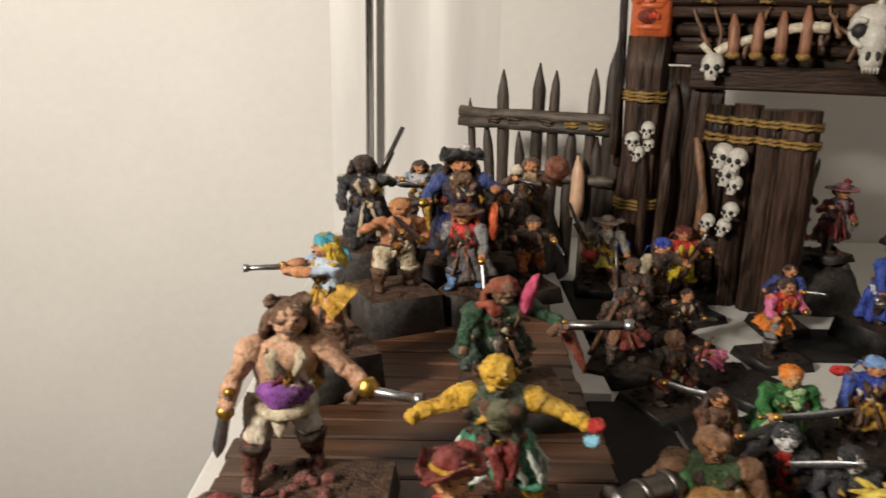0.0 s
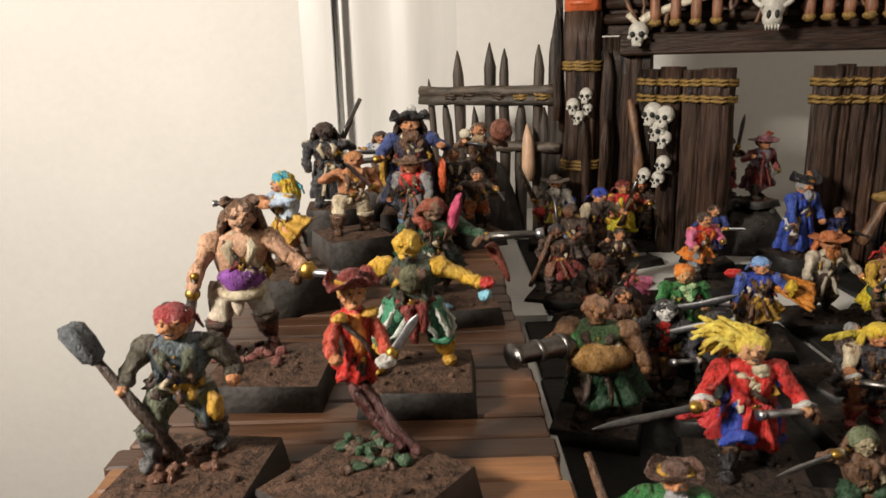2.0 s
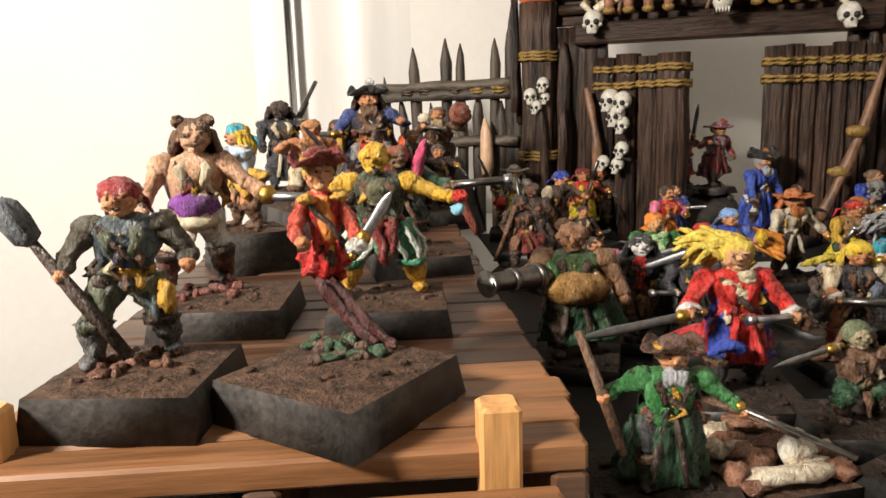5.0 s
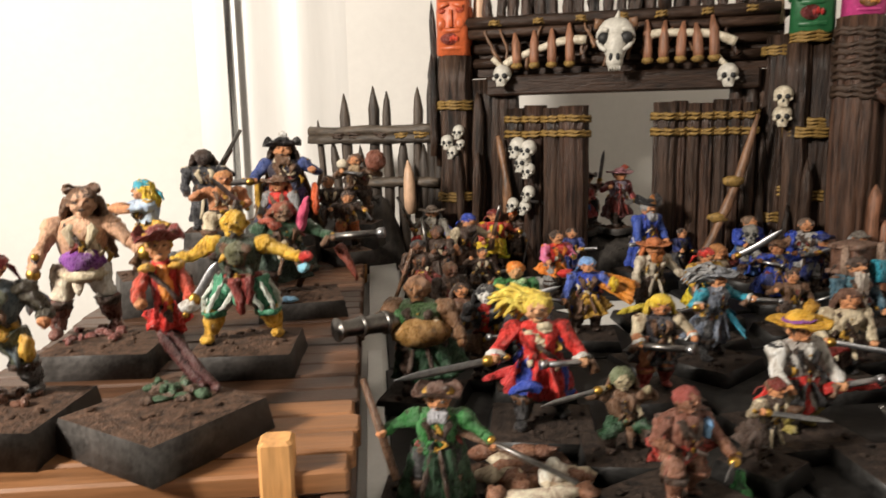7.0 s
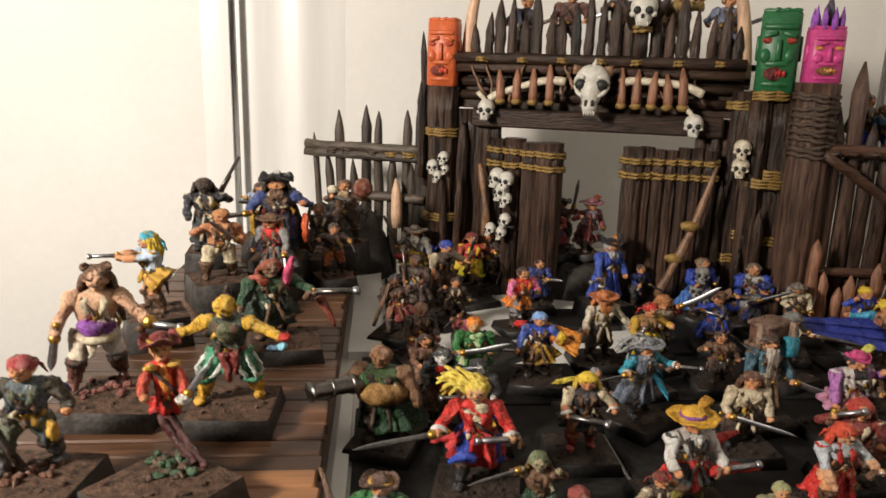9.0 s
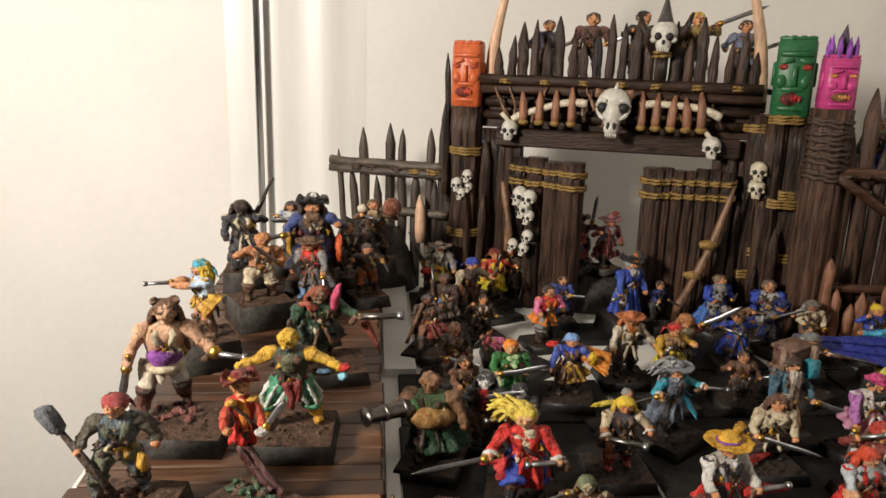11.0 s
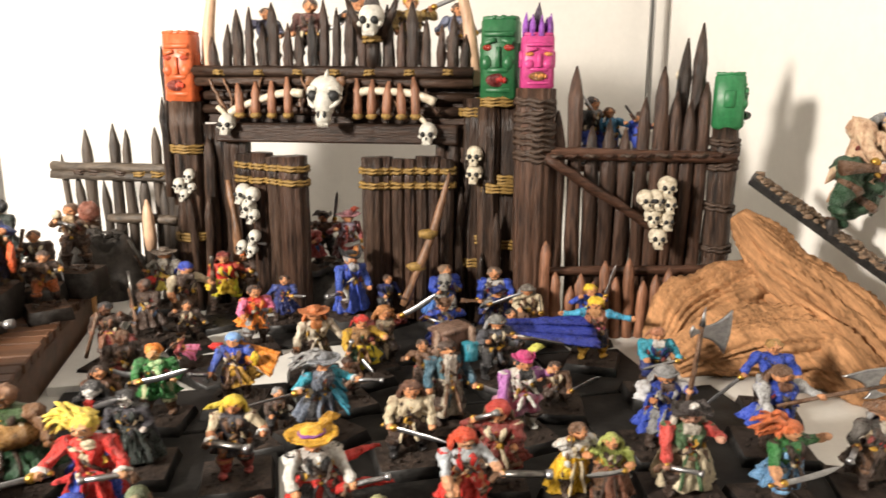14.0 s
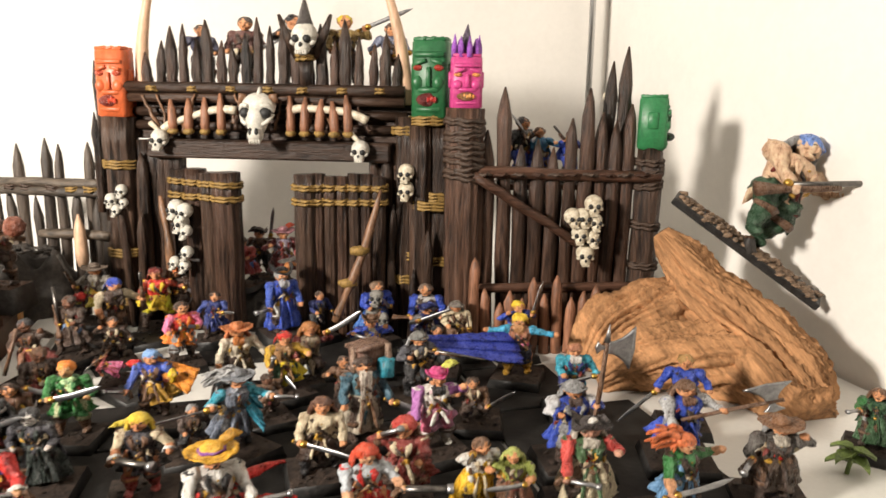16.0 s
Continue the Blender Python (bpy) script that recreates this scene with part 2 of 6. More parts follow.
        for i in range(rows_ - 1):
            a, b = i * cols, i * cols + cols - 1
            faces.append((a, n + a, n + a + cols, a + cols))
            faces.append((b, b + cols, n + b + cols, n + b))
        for j in range(cols - 1):
            a, b = j, (rows_ - 1) * cols + j
            faces.append((a, a + 1, n + a + 1, n + a))
            faces.append((b, n + b, n + b + 1, b + 1))
        self.add(verts, faces, mat)

    def mesh(self, name, smooth=True, origin=(0, 0, 0)):
        o = Vector(origin)
        me = bpy.data.meshes.new(name)
        me.from_pydata([tuple((Vector(p) - o) * 0.001) for p in self.v], [], self.f)
        for mat in self.mats:
            me.materials.append(mat)
        me.polygons.foreach_set("material_index", self.m)
        me.polygons.foreach_set("use_smooth", [smooth] * len(self.f))
        me.update()
        return me


ORIGIN = {}


def thing(name, at, label, category, group="", kind=""):
    """An Empty at a thing's base, in millimetres."""
    ob = new(name)
    ob.empty_display_size = 0.01
    ob.location = [c * 0.001 for c in at]
    ORIGIN[ob.name] = at
    return tagged(ob, label, category, group, kind)


def part(name, sc, parent, label="", smooth=True):
    """A mesh under a thing or a part, sculpted in the place's own millimetres."""
    root = parent if parent.parent is None else parent.parent
    ob = new(name, sc.mesh(name, smooth, ORIGIN[root.name]))
    ob.parent = parent
    return tagged(ob, label)


def solid(name, sc, at, label, category, smooth=True, group="", kind="", yaw=0.0):
    ob = new(name, sc.mesh(name, smooth))
    ob.location = [c * 0.001 for c in at]
    ob.rotation_euler = (0, 0, radians(yaw))
    return tagged(ob, label, category, group, kind)


# ---- room and cabinet ----
FLOOR_X0, FLOOR_X1, FLOOR_Y0, FLOOR_Y1 = -60, 405, 20, 408


def slab(name, lo, hi, mat, label, category, bevel=0.06):
    sc = Sculpt()
    lo, hi = Vector(lo), Vector(hi)
    sc.box((lo + hi) / 2, hi - lo, mat, chamfer=bevel)
    return solid(name, sc, (0, 0, 0), label, category, smooth=False, kind="structure")


slab("floor", (FLOOR_X0, FLOOR_Y0, -18), (FLOOR_X1, FLOOR_Y1, 0), SHELF, "white laminate shelf of the display cabinet", "shelf")
slab("wall_north", (-1500, 410, -800), (407, 450, 1600), WALL, "white painted wall behind the cabinet", "wall", 0)
slab("wall_east", (407, -2200, -800), (435, 450, 1600), WALL, "white painted wall beside the cabinet", "wall", 0)
slab("wall_west", (-1540, -2200, -800), (-1500, 450, 1600), WALL, "white painted room wall", "wall", 0)
slab("wall_south", (-1540, -2240, -800), (435, -2200, 1600), WALL, "white painted room wall", "wall", 0)
slab("ceiling", (-1540, -2240, 1600), (435, 450, 1640), WALL, "white painted room ceiling", "ceiling", 0)
slab("floor_room", (-1540, -2240, -840), (435, 450, -800), RAFT_WOOD, "brown wooden room floor", "floor", 0)


def moulding():
    sc = Sculpt()
    profile = [(-62, 0), (-57, 0.5), (-52, 1.4), (-44, 1.8), (-39, 1.3), (-33, 4.0), (-24, 4.5), (-18, 2.5), (-6, 2.5), (0, 5.0), (8, 4.6), (14, 2.2), (22, 1.2), (32, 0)]
    verts = [Vector((x, 410.2 - d, z)) for z in (-700, 1500) for x, d in profile]
    n = len(profile)
    faces = [(i, i + 1, n + i + 1, n + i) for i in range(n - 1)]
    sc.add(verts, faces, TRIM)
    solid("trim", sc, (0, 0, 0), "white moulded door casing on the wall", "trim", smooth=True, kind="structure")


moulding()


def corner_rod(x, y):
    root = thing("cabinet_rod", (x, y, 0), "thin grey metal corner rod of the glass cabinet", "rod", group="cabinet corner rods")
    sc = Sculpt()
    sc.tube([(x, y, 0), (x, y, 500)], 2.2, STEEL, 12)
    part("rod", sc, root)
    sc = Sculpt()
    sc.tube([(x, y, 0), (x, y, 3)], 4.0, STEEL, 12)
    part("foot_collar", sc, root)


corner_rod(-38, 398)
corner_rod(387, 396)

# ---- pieces of the stockade ----


def along(p0, p1):
    """A frame along a fence: s along it, d towards the viewer, z up."""
    p0, p1 = Vector(p0), Vector(p1)
    u = (p1 - p0).normalized()
    n = Vector((u.y, -u.x))

    def at(s, d, z):
        q = p0 + u * s + n * d
        return Vector((q.x, q.y, z))
    return at, math.atan2(u.y, u.x)


def stake(at, s, d, z0, z1, r, mat, lean=0.0, tip=11.0):
    """A whittled stake with a notched, pointed top."""
    sc = Sculpt()
    base, top = at(s, d, z0), at(s + lean, d, z1)
    ax = top - base
    n = 6
    pts, rads = [], []
    for i in range(n):
        k = i / (n - 1) * (1 - tip / max(ax.length, tip + 1))
        pts.append(base + ax * k + Vector((random.uniform(-0.3, 0.3), random.uniform(-0.3, 0.3), 0)))
        rads.append(r * random.uniform(0.9, 1.08))
    pts += [base + ax * (1 - tip * 0.45 / ax.length), top]
    rads += [r * 0.62, r * 0.12]
    sc.tube(pts, rads, mat, 9, flat=random.uniform(0.75, 1.0), jitter=0.16)
    return sc


def pole(p0, p1, r, mat, seg=14, jitter=0.12, wob=0.4, r1=None, ripple=0.0, waves=7):
    sc = Sculpt()
    p0, p1 = Vector(p0), Vector(p1)
    n = 9
    pts = [p0.lerp(p1, i / (n - 1)) + Vector((random.uniform(-wob, wob), random.uniform(-wob, wob), random.uniform(-wob, wob) * 0.5)) for i in range(n)]
    r1 = r if r1 is None else r1
    sc.tube(pts, [r + (r1 - r) * i / (n - 1) + random.uniform(-0.05, 0.05) * r for i in range(n)], mat, seg, jitter=jitter, ripple=ripple, waves=waves)
    return sc


def skull_into(sc, c, size, yaw=0.0, mat=None):
    """A small skull that looks along -y before its turn."""
    mat = mat or SKULL
    rot = Matrix.Rotation(yaw, 3, "Z")
    c = Vector(c)

    def p(x, y, z):
        return c + rot @ Vector((x, y, z)) * size
    sc.ball(p(0, 0.05, 0.15), (0.5 * size, 0.56 * size, 0.5 * size), mat, 12, 8, 0.05)
    sc.ball(p(0, -0.26, -0.28), (0.3 * size, 0.3 * size, 0.3 * size), mat, 10, 6, 0.06)
    sc.ball(p(0.36, -0.22, -0.1), (0.14 * size, 0.2 * size, 0.12 * size), mat, 8, 5)
    sc.ball(p(-0.36, -0.22, -0.1), (0.14 * size, 0.2 * size, 0.12 * size), mat, 8, 5)
    for s in (-1, 1):
        sc.ball(p(0.21 * s, -0.43, 0.02), (0.15 * size, 0.12 * size, 0.15 * size), SOCKET, 8, 6)
    sc.ball(p(0, -0.53, -0.2), (0.07 * size, 0.07 * size, 0.1 * size), SOCKET, 6, 5)
    for k in range(5):
        sc.box(p(-0.18 + 0.09 * k, -0.5, -0.47), (0.07 * size, 0.08 * size, 0.14 * size), mat, rot)


def rope_into(sc, c, r, mat=None, loops=2, thick=0.9, squash=1.0, yaw=0.0, tilt=0.5):
    for k in range(loops):
        sc.ring((c[0], c[1], c[2] + k * thick * 1.7), r, thick, mat or ROPE, squash, tilt=tilt * random.uniform(-1, 1), yaw=yaw)


def totem(root, c, w, d, h, yaw, rgb, eye_rgb, mouth_rgb, label, crown=None):
    """A carved block head: brow, cheeks, nose and an open mouth."""
    rot = Matrix.Rotation(yaw, 3, "Z")
    c = Vector(c)
    mat = paint(rgb, plain=True)

    def p(x, y, z):
        return c + rot @ Vector((x, y, z))
    sc = Sculpt()
    sc.box(c + Vector((0, 0, h * 0.5)), (w * 1.04, d, h), mat, rot, chamfer=0.13, taper=0.96)
    for z, wide in ((0.8, 0.86), (0.13, 0.7), (0.37, 0.6)):
        sc.box(p(random.uniform(-0.3, 0.3), -d * 0.48, h * z), (w * wide, d * 0.1, h * 0.07), mat, rot, chamfer=0.4)
    for s in (-1, 1):
        sc.ball(p(s * w * 0.3, -d * 0.46, h * 0.46), (w * 0.17, d * 0.12, h * 0.09), mat, 10, 7, 0.06)
        sc.box(p(s * w * 0.53, 0, h * 0.55), (w * 0.1, d * 0.34, h * 0.3), mat, rot, chamfer=0.3)
    sc.box(p(0, -d * 0.54, h * 0.53), (w * 0.13, d * 0.12, h * 0.24), mat, rot, taper=0.8)
    for s in (-1, 1):
        sc.box(p(s * w * 0.24, -d * 0.53, h * 0.71), (w * 0.34, d * 0.1, h * 0.05), mat, rot @ Matrix.Rotation(s * 0.3, 3, "Y"))
    sc.box(p(0, 0, h * 0.985), (w * 0.92, d * 0.88, h * 0.05), mat, rot)
    for k in range(10):
        a = 2 * math.pi * k / 10
        sc.ball(p(math.cos(a) * w * 0.4, math.sin(a) * d * 0.4, h * 0.995), (w * 0.1, d * 0.1, h * 0.03), mat, 7, 5, 0.3)
    if crown:
        cm = paint(crown)
        for k in range(9):
            a = 2 * math.pi * k / 9
            q = p(math.cos(a) * w * 0.42, math.sin(a) * d * 0.42, h * 0.95)
            sc.tube([q, q + Vector((0, 0, h * 0.2)), q + Vector((0, 0, h * random.uniform(0.34, 0.42)))], [w * 0.1, w * 0.1, 0.15], cm, 6)
        q = p(0, 0, h)
        sc.tube([q, q + Vector((0, 0, h * 0.3)), q + Vector((0.5, 0, h * 0.55))], [w * 0.22, w * 0.16, 0.2], paint((0.05, 0.03, 0.06)), 7)
    head_ob = part("totem_head", sc, root, label)
    for s in (-1, 1):
        sc = Sculpt()
        sc.ball(p(s * w * 0.3, -d * 0.5, h * 0.64), (w * 0.15, d * 0.09, h * 0.04), paint(eye_rgb), 8, 6, 0.15)
        part("eye", sc, head_ob)
    sc = Sculpt()
    sc.ball(p(0, -d * 0.5, h * 0.25), (w * 0.36, d * 0.1, h * 0.085), paint(tuple(c * 0.25 for c in mouth_rgb)), 12, 6)
    for k in range(5):
        sc.ball(p((-0.2 + 0.1 * k) * w, -d * 0.57, h * (0.25 + 0.015 * (k % 2))), (w * 0.06, d * 0.06, h * 0.04), paint(mouth_rgb), 6, 5)
    part("mouth", sc, head_ob)


# ---- gate ----
gate_at, gate_yaw = along((87, 322), (238, 260))
gate = thing("stockade_gate", gate_at(80, 0, 0), "dark timber stockade gate with skulls, ropes and painted totem heads", "gate")

sc = pole(gate_at(0, 0, 0), gate_at(0, 0, 110), 8.2, DARK_WOOD, 44, 0.05, 0.4, ripple=0.06, waves=11)
part("gate_post", sc, gate)
totem(gate, gate_at(0, 1, 109), 15.5, 13.0, 35, gate_yaw, (0.58, 0.12, 0.035), (0.38, 0.05, 0.015), (0.62, 0.06, 0.02), "orange painted totem head")
for z, r in ((84, 8.9), (38, 9.2), (12, 9.2)):
    sc = Sculpt()
    rope_into(sc, gate_at(0, 0, z), r, loops=3)
    part("rope", sc, gate)
for s, d, z0, z1, r, ln in ((-10, -2, 55, 138, 1.8, -3), (-11, 3, 60, 112, 2.0, -1), (13, 3, 0, 92, 3.4, -1), (11, 8, 0, 62, 2.4, 2), (18, -3, 0, 96, 3.2, 2), (6, 9, 0, 66, 2.2, -4)):
    part("stake", stake(gate_at, s, d, z0, z1, r, DARK_WOOD, ln), gate)
for dx, z, dd, sz in ((-2.5, 67, 9, 6.4), (3.5, 72, 9, 6.0), (0.5, 62, 10, 5.4), (4.5, 66, 9.5, 4.6)):
    sc = Sculpt()
    skull_into(sc, gate_at(dx, dd, z), sz, gate_yaw + random.uniform(-0.4, 0.4))
    part("skull", sc, gate, "small pale skull")

for s, r in ((11, 4.0), (16, 3.4), (20, 3.2), (24.5, 3.0), (29, 2.8), (134, 3.2), (140, 3.6), (146, 3.4)):
    part("gate_post", pole(gate_at(s, -3, 0), gate_at(s, -3, 98), r, DARK_WOOD, 10, 0.2), gate)

# bundled column under the green head
for s, d, r, z1 in ((150, 2, 5.2, 112), (158, 4, 5.6, 108), (167, 1, 5.4, 110), (160, -6, 5.6, 112), (173, 4, 3.6, 106)):
    part("gate_post", pole(gate_at(s, d, 0), gate_at(s + random.uniform(-1, 1), d, z1), r, DARK_WOOD, 36, 0.05, 0.4, ripple=0.07, waves=9), gate)
for s, r, z in ((150, 6, 104), (162, 9.5, 109), (163, 11, 68), (166, 6.5, 72), (157, 7, 42), (167, 7, 40), (150, 6, 30)):
    sc = Sculpt()
    rope_into(sc, gate_at(s, 2, z), r, loops=3, squash=0.8, yaw=gate_yaw)
    part("rope", sc, gate)
totem(gate, gate_at(163, 2, 111), 17, 14, 38, gate_yaw - 0.1, (0.018, 0.125, 0.042), (0.35, 0.03, 0.015), (0.42, 0.02, 0.015), "green painted totem head with red mouth")
for z, sz in ((85, 8), (76.5, 8)):
    sc = Sculpt()
    skull_into(sc, gate_at(152, 10.5, z), sz, gate_yaw - 0.1, BONE)
    part("skull", sc, gate, "small pale skull")
for s, d, z0, z1, r, ln in ((141, 6, 0, 70, 2.4, 4), (146, 9, 0, 52, 2.2, -2), (155, 11, 0, 38, 2.2, 1), (163, 12, 0, 58, 2.6, 0), (140, 0, 0, 95, 3.4, 0)):
    part("stake", stake(gate_at, s, d, z0, z1, r, DARK_WOOD, ln), gate)

# lintel, hanging pegs, rails and the palisade on top
sc = Sculpt()
rot = Matrix.Rotation(gate_yaw, 3, "Z")
sc.box(gate_at(80, 1, 94.5), (126, 10, 9.5), DARK_WOOD_X, rot, chamfer=0.1)
part("lintel", sc, gate, "dark brown carved lintel beam", smooth=False)
for z, w in ((102.2, 6.6), (109.0, 6.4), (115.6, 6.2)):
    sc = Sculpt()
    sc.box(gate_at(77, -5 + random.uniform(-0.5, 0.5), z), (152, 3.4, w), DARK_WOOD_X, rot, chamfer=0.14)
    part("backing_plank", sc, gate, smooth=False)
for z, d, r in ((125, 4, 2.8), (120, 3, 2.4), (106, -1.5, 2.4), (113, -1.5, 2.4)):
    part("rail", pole(gate_at(6, d, z), gate_at(150, d, z - 1.0), r, DARK_WOOD_X, 10, 0.12, 0.3), gate)
sc = Sculpt()
sc.box(gate_at(80, -16, 123), (150, 22, 3), DARK_WOOD_X, rot)
part("walkway", sc, gate, smooth=False)
for s in (20, 140):
    part("walkway_post", pole(gate_at(s, -22, 0), gate_at(s, -22, 123), 4, DARK_WOOD, 10), gate)
for s in (33, 41.5, 50, 58.5, 94, 101, 108.5, 116, 123):
    h = random.uniform(17, 22)
    sc = Sculpt()
    x = random.uniform(-1.5, 1.5)
    sc.tube([gate_at(s, 8, 102), gate_at(s, 8.4, 107), gate_at(s + x * 0.4, 7.5, 102 + h * 0.7), gate_at(s + x, 7, 102 + h)], [1.9, 2.3, 2.1, 0.7], RAW_WOOD, 9, jitter=0.12)
    peg = part("hanging_peg", sc, gate)
    sc = Sculpt()
    sc.ball(gate_at(s, 8.4, 103.4), (2.8, 2.6, 1.8), ROPE, 9, 6, 0.25)
    part("rope_knot", sc, peg)
for a, b in (((27, 6, 104), (66, 7, 114)), ((94, 7, 114), (132, 6, 110))):
    sc = Sculpt()
    q0, q1 = gate_at(*a), gate_at(*b)
    sc.tube(smoothed([q0, q0.lerp(q1, 0.15) + Vector((0, 0, 2)), q0.lerp(q1, 0.7) + Vector((0, 0, 3)), q1], 4), [1.8 + 0.5 * abs(i - 6) / 6 for i in range(13)], BONE, 9, jitter=0.1)
    part("long_bone", sc, gate, "long pale bone tied to the rail")
sc = Sculpt()
c = gate_at(80, 13, 112)
ry = Matrix.Rotation(gate_yaw, 3, "Z")
sc.ball(c + Vector((0, 0, 4.5)), (8.4, 6.4, 6.2), SKULL, 16, 10, 0.06, ry)
sc.ball(c + ry @ Vector((0, -3.6, -2.5)), (5.2, 5.2, 7.4), SKULL, 14, 9, 0.07, ry)
sc.ball(c + ry @ Vector((0, -5.6, -9.0)), (3.9, 3.9, 4.2), SKULL, 12, 8, 0.1, ry)
for s in (-1, 1):
    sc.ball(c + ry @ Vector((s * 5.0, -5.0, 1.2)), (2.9, 2.6, 2.8), SOCKET, 10, 7, 0.1, ry)
    sc.tube(smoothed([c + ry @ Vector((s * 3.2, -6.4, 4.4)), c + ry @ Vector((s * 6.4, -5.0, 4.6)), c + ry @ Vector((s * 8.2, -2.6, 1.6))], 3), [0.9, 1.1, 1.3, 1.3, 1.2, 1.0, 0.8], SKULL, 8, jitter=0.12)
    sc.tube(smoothed([c + ry @ Vector((s * 8.0, -2.4, 0.6)), c + ry @ Vector((s * 6.2, -5.4, -2.6)), c + ry @ Vector((s * 3.6, -6.6, -4.4))], 3), [0.9, 1.0, 1.1, 1.1, 1.1, 1.0, 0.8], SKULL, 8, jitter=0.12)
    sc.ball(c + ry @ Vector((s * 1.5, -8.7, -7.6)), (0.95, 1.0, 1.9), SOCKET, 8, 6, 0, ry)
    sc.tube([c + ry @ Vector((s * 6.2, -0.5, 8.4)), c + ry @ Vector((s * 8.2, -1, 9.0)), c + ry @ Vector((s * 9.0, -1, 6))], [1.8, 2.0, 1.0], STAINED_BONE, 8, jitter=0.2)
for k in range(5):
    sc.tube([c + ry @ Vector((-2.4 + 1.2 * k, -8.4 + 0.35 * abs(k - 2), -11.4)), c + ry @ Vector((-2.3 + 1.15 * k, -8.2 + 0.35 * abs(k - 2), -13.6))], [0.55, 0.2], SKULL, 6)
sc.tube([c + Vector((0, -1, 9.5)), c + Vector((0.5, -1.5, 12)), c + Vector((0.6, -1.5, 13.5))], [1.5, 0.9, 0.3], SKULL, 7)
part("beast_skull", sc, gate, "large white animal skull with dark sockets")
for s, z, sz, mt in ((26, 98.5, 9, SKULL), (129, 95, 9, SKULL)):
    sc = Sculpt()
    skull_into(sc, gate_at(s, 9, z), sz, gate_yaw, mt)
    sc.tube([gate_at(s - 5, 8, z + 9), gate_at(s - 1, 8, z + 5), gate_at(s + 1, 7, z + 3)], [1.4, 1.1, 1.5], BONE, 7)
    part("skull", sc, gate)
s = 17.0
tops = [142, 148, 155, 156, 147, 158, 148, 146, 152, 159, 155, 158, 150, 146, 156, 148, 158, 150, 147, 152]
i = 0
while s < 146:
    part("stake", stake(gate_at, s, random.uniform(-2, 1), 121, tops[i % 20], random.uniform(2.3, 3.1), DARK_WOOD if i % 3 else RED_WOOD, random.uniform(-1.2, 1.2), random.uniform(9, 13)), gate)
    s += random.uniform(5.8, 7.4)
    i += 1
for k in range(7):
    sc = Sculpt()
    rope_into(sc, gate_at(24 + 19 * k + random.uniform(-3, 3), 4, 123.5), 3.2, loops=2, thick=0.8)
    part("rope", sc, gate)
for k in range(16):
    a = random.uniform(24, 136)
    q0, q1 = gate_at(a, 5, random.uniform(100, 112)), gate_at(a + random.uniform(-9, 9), 6, random.uniform(114, 123))
    part("twig", pole(q0, q1, random.uniform(0.9, 1.6), random.choice((DARK_WOOD, RED_WOOD, STAINED_BONE)), 7, 0.25, 0.6, 0.5), gate)
for s0, sg in ((11, 1), (149, -1)):
    sc = Sculpt()
    pts = smoothed([gate_at(s0, -6, 118), gate_at(s0 + 0.5 * sg, -5, 130), gate_at(s0 + 3 * sg, -3, 150), gate_at(s0 + 10 * sg, -1, 175), gate_at(s0 + 22 * sg, -1, 198)], 5)
    sc.tube(pts, [4.2 - 3.6 * (j / 20) ** 1.4 for j in range(21)], IVORY, 12, jitter=0.04)
    part("tusk", sc, gate, "tall curved ivory tusk")
sc = Sculpt()
skull_into(sc, gate_at(101, 5, 148), 13, gate_yaw, SKULL)
sc.tube([gate_at(101, 4, 153), gate_at(101, 4, 158), gate_at(101, 4, 168)], [5, 3.2, 0.4], paint((0.06, 0.05, 0.045), 0.35), 10)
sc.tube([gate_at(101, 3, 122), gate_at(101, 4, 142)], [3, 3.4], DARK_WOOD, 9, jitter=0.15)
rope_into(sc, gate_at(101, 4, 139), 4.0, loops=2)
for sg in (-1, 1):
    sc.tube([gate_at(101 + 4 * sg, 4, 140), gate_at(101 + 10 * sg, 4, 152), gate_at(101 + 13 * sg, 4, 160)], [2.2, 2.0, 0.8], DARK_WOOD, 8, flat=0.5)
part("skull_standard", sc, gate, "helmeted skull on a short dark post")


# door leaves: upright logs with ropes
def leaf(p0, p1, n, radii, label):
    at, yaw = along(p0, p1)
    length = (Vector(p1) - Vector(p0)).length
    sc = Sculpt()
    rr = Matrix.Rotation(yaw, 3, "Z")
    sc.box(at(length / 2, -4, 40), (length, 2.5, 78), DARK_WOOD, rr)
    door = part("gate_door", sc, gate, label, smooth=False)
    for k in range(n):
        s = (k + 0.5) * length / n
        part("door_log", pole(at(s, 0, 0), at(s, 0, 84 + random.uniform(-1.5, 1)), radii[k % len(radii)], RED_WOOD if k % 2 else DARK_WOOD, 40, 0.03, 0.2, ripple=0.07, waves=10), door)
        for z in (70, 77):
            sc = Sculpt()
            rope_into(sc, at(s, 0, z), radii[k % len(radii)] + 0.8, loops=2, thick=0.9)
            part("rope", sc, door)
    return door, at


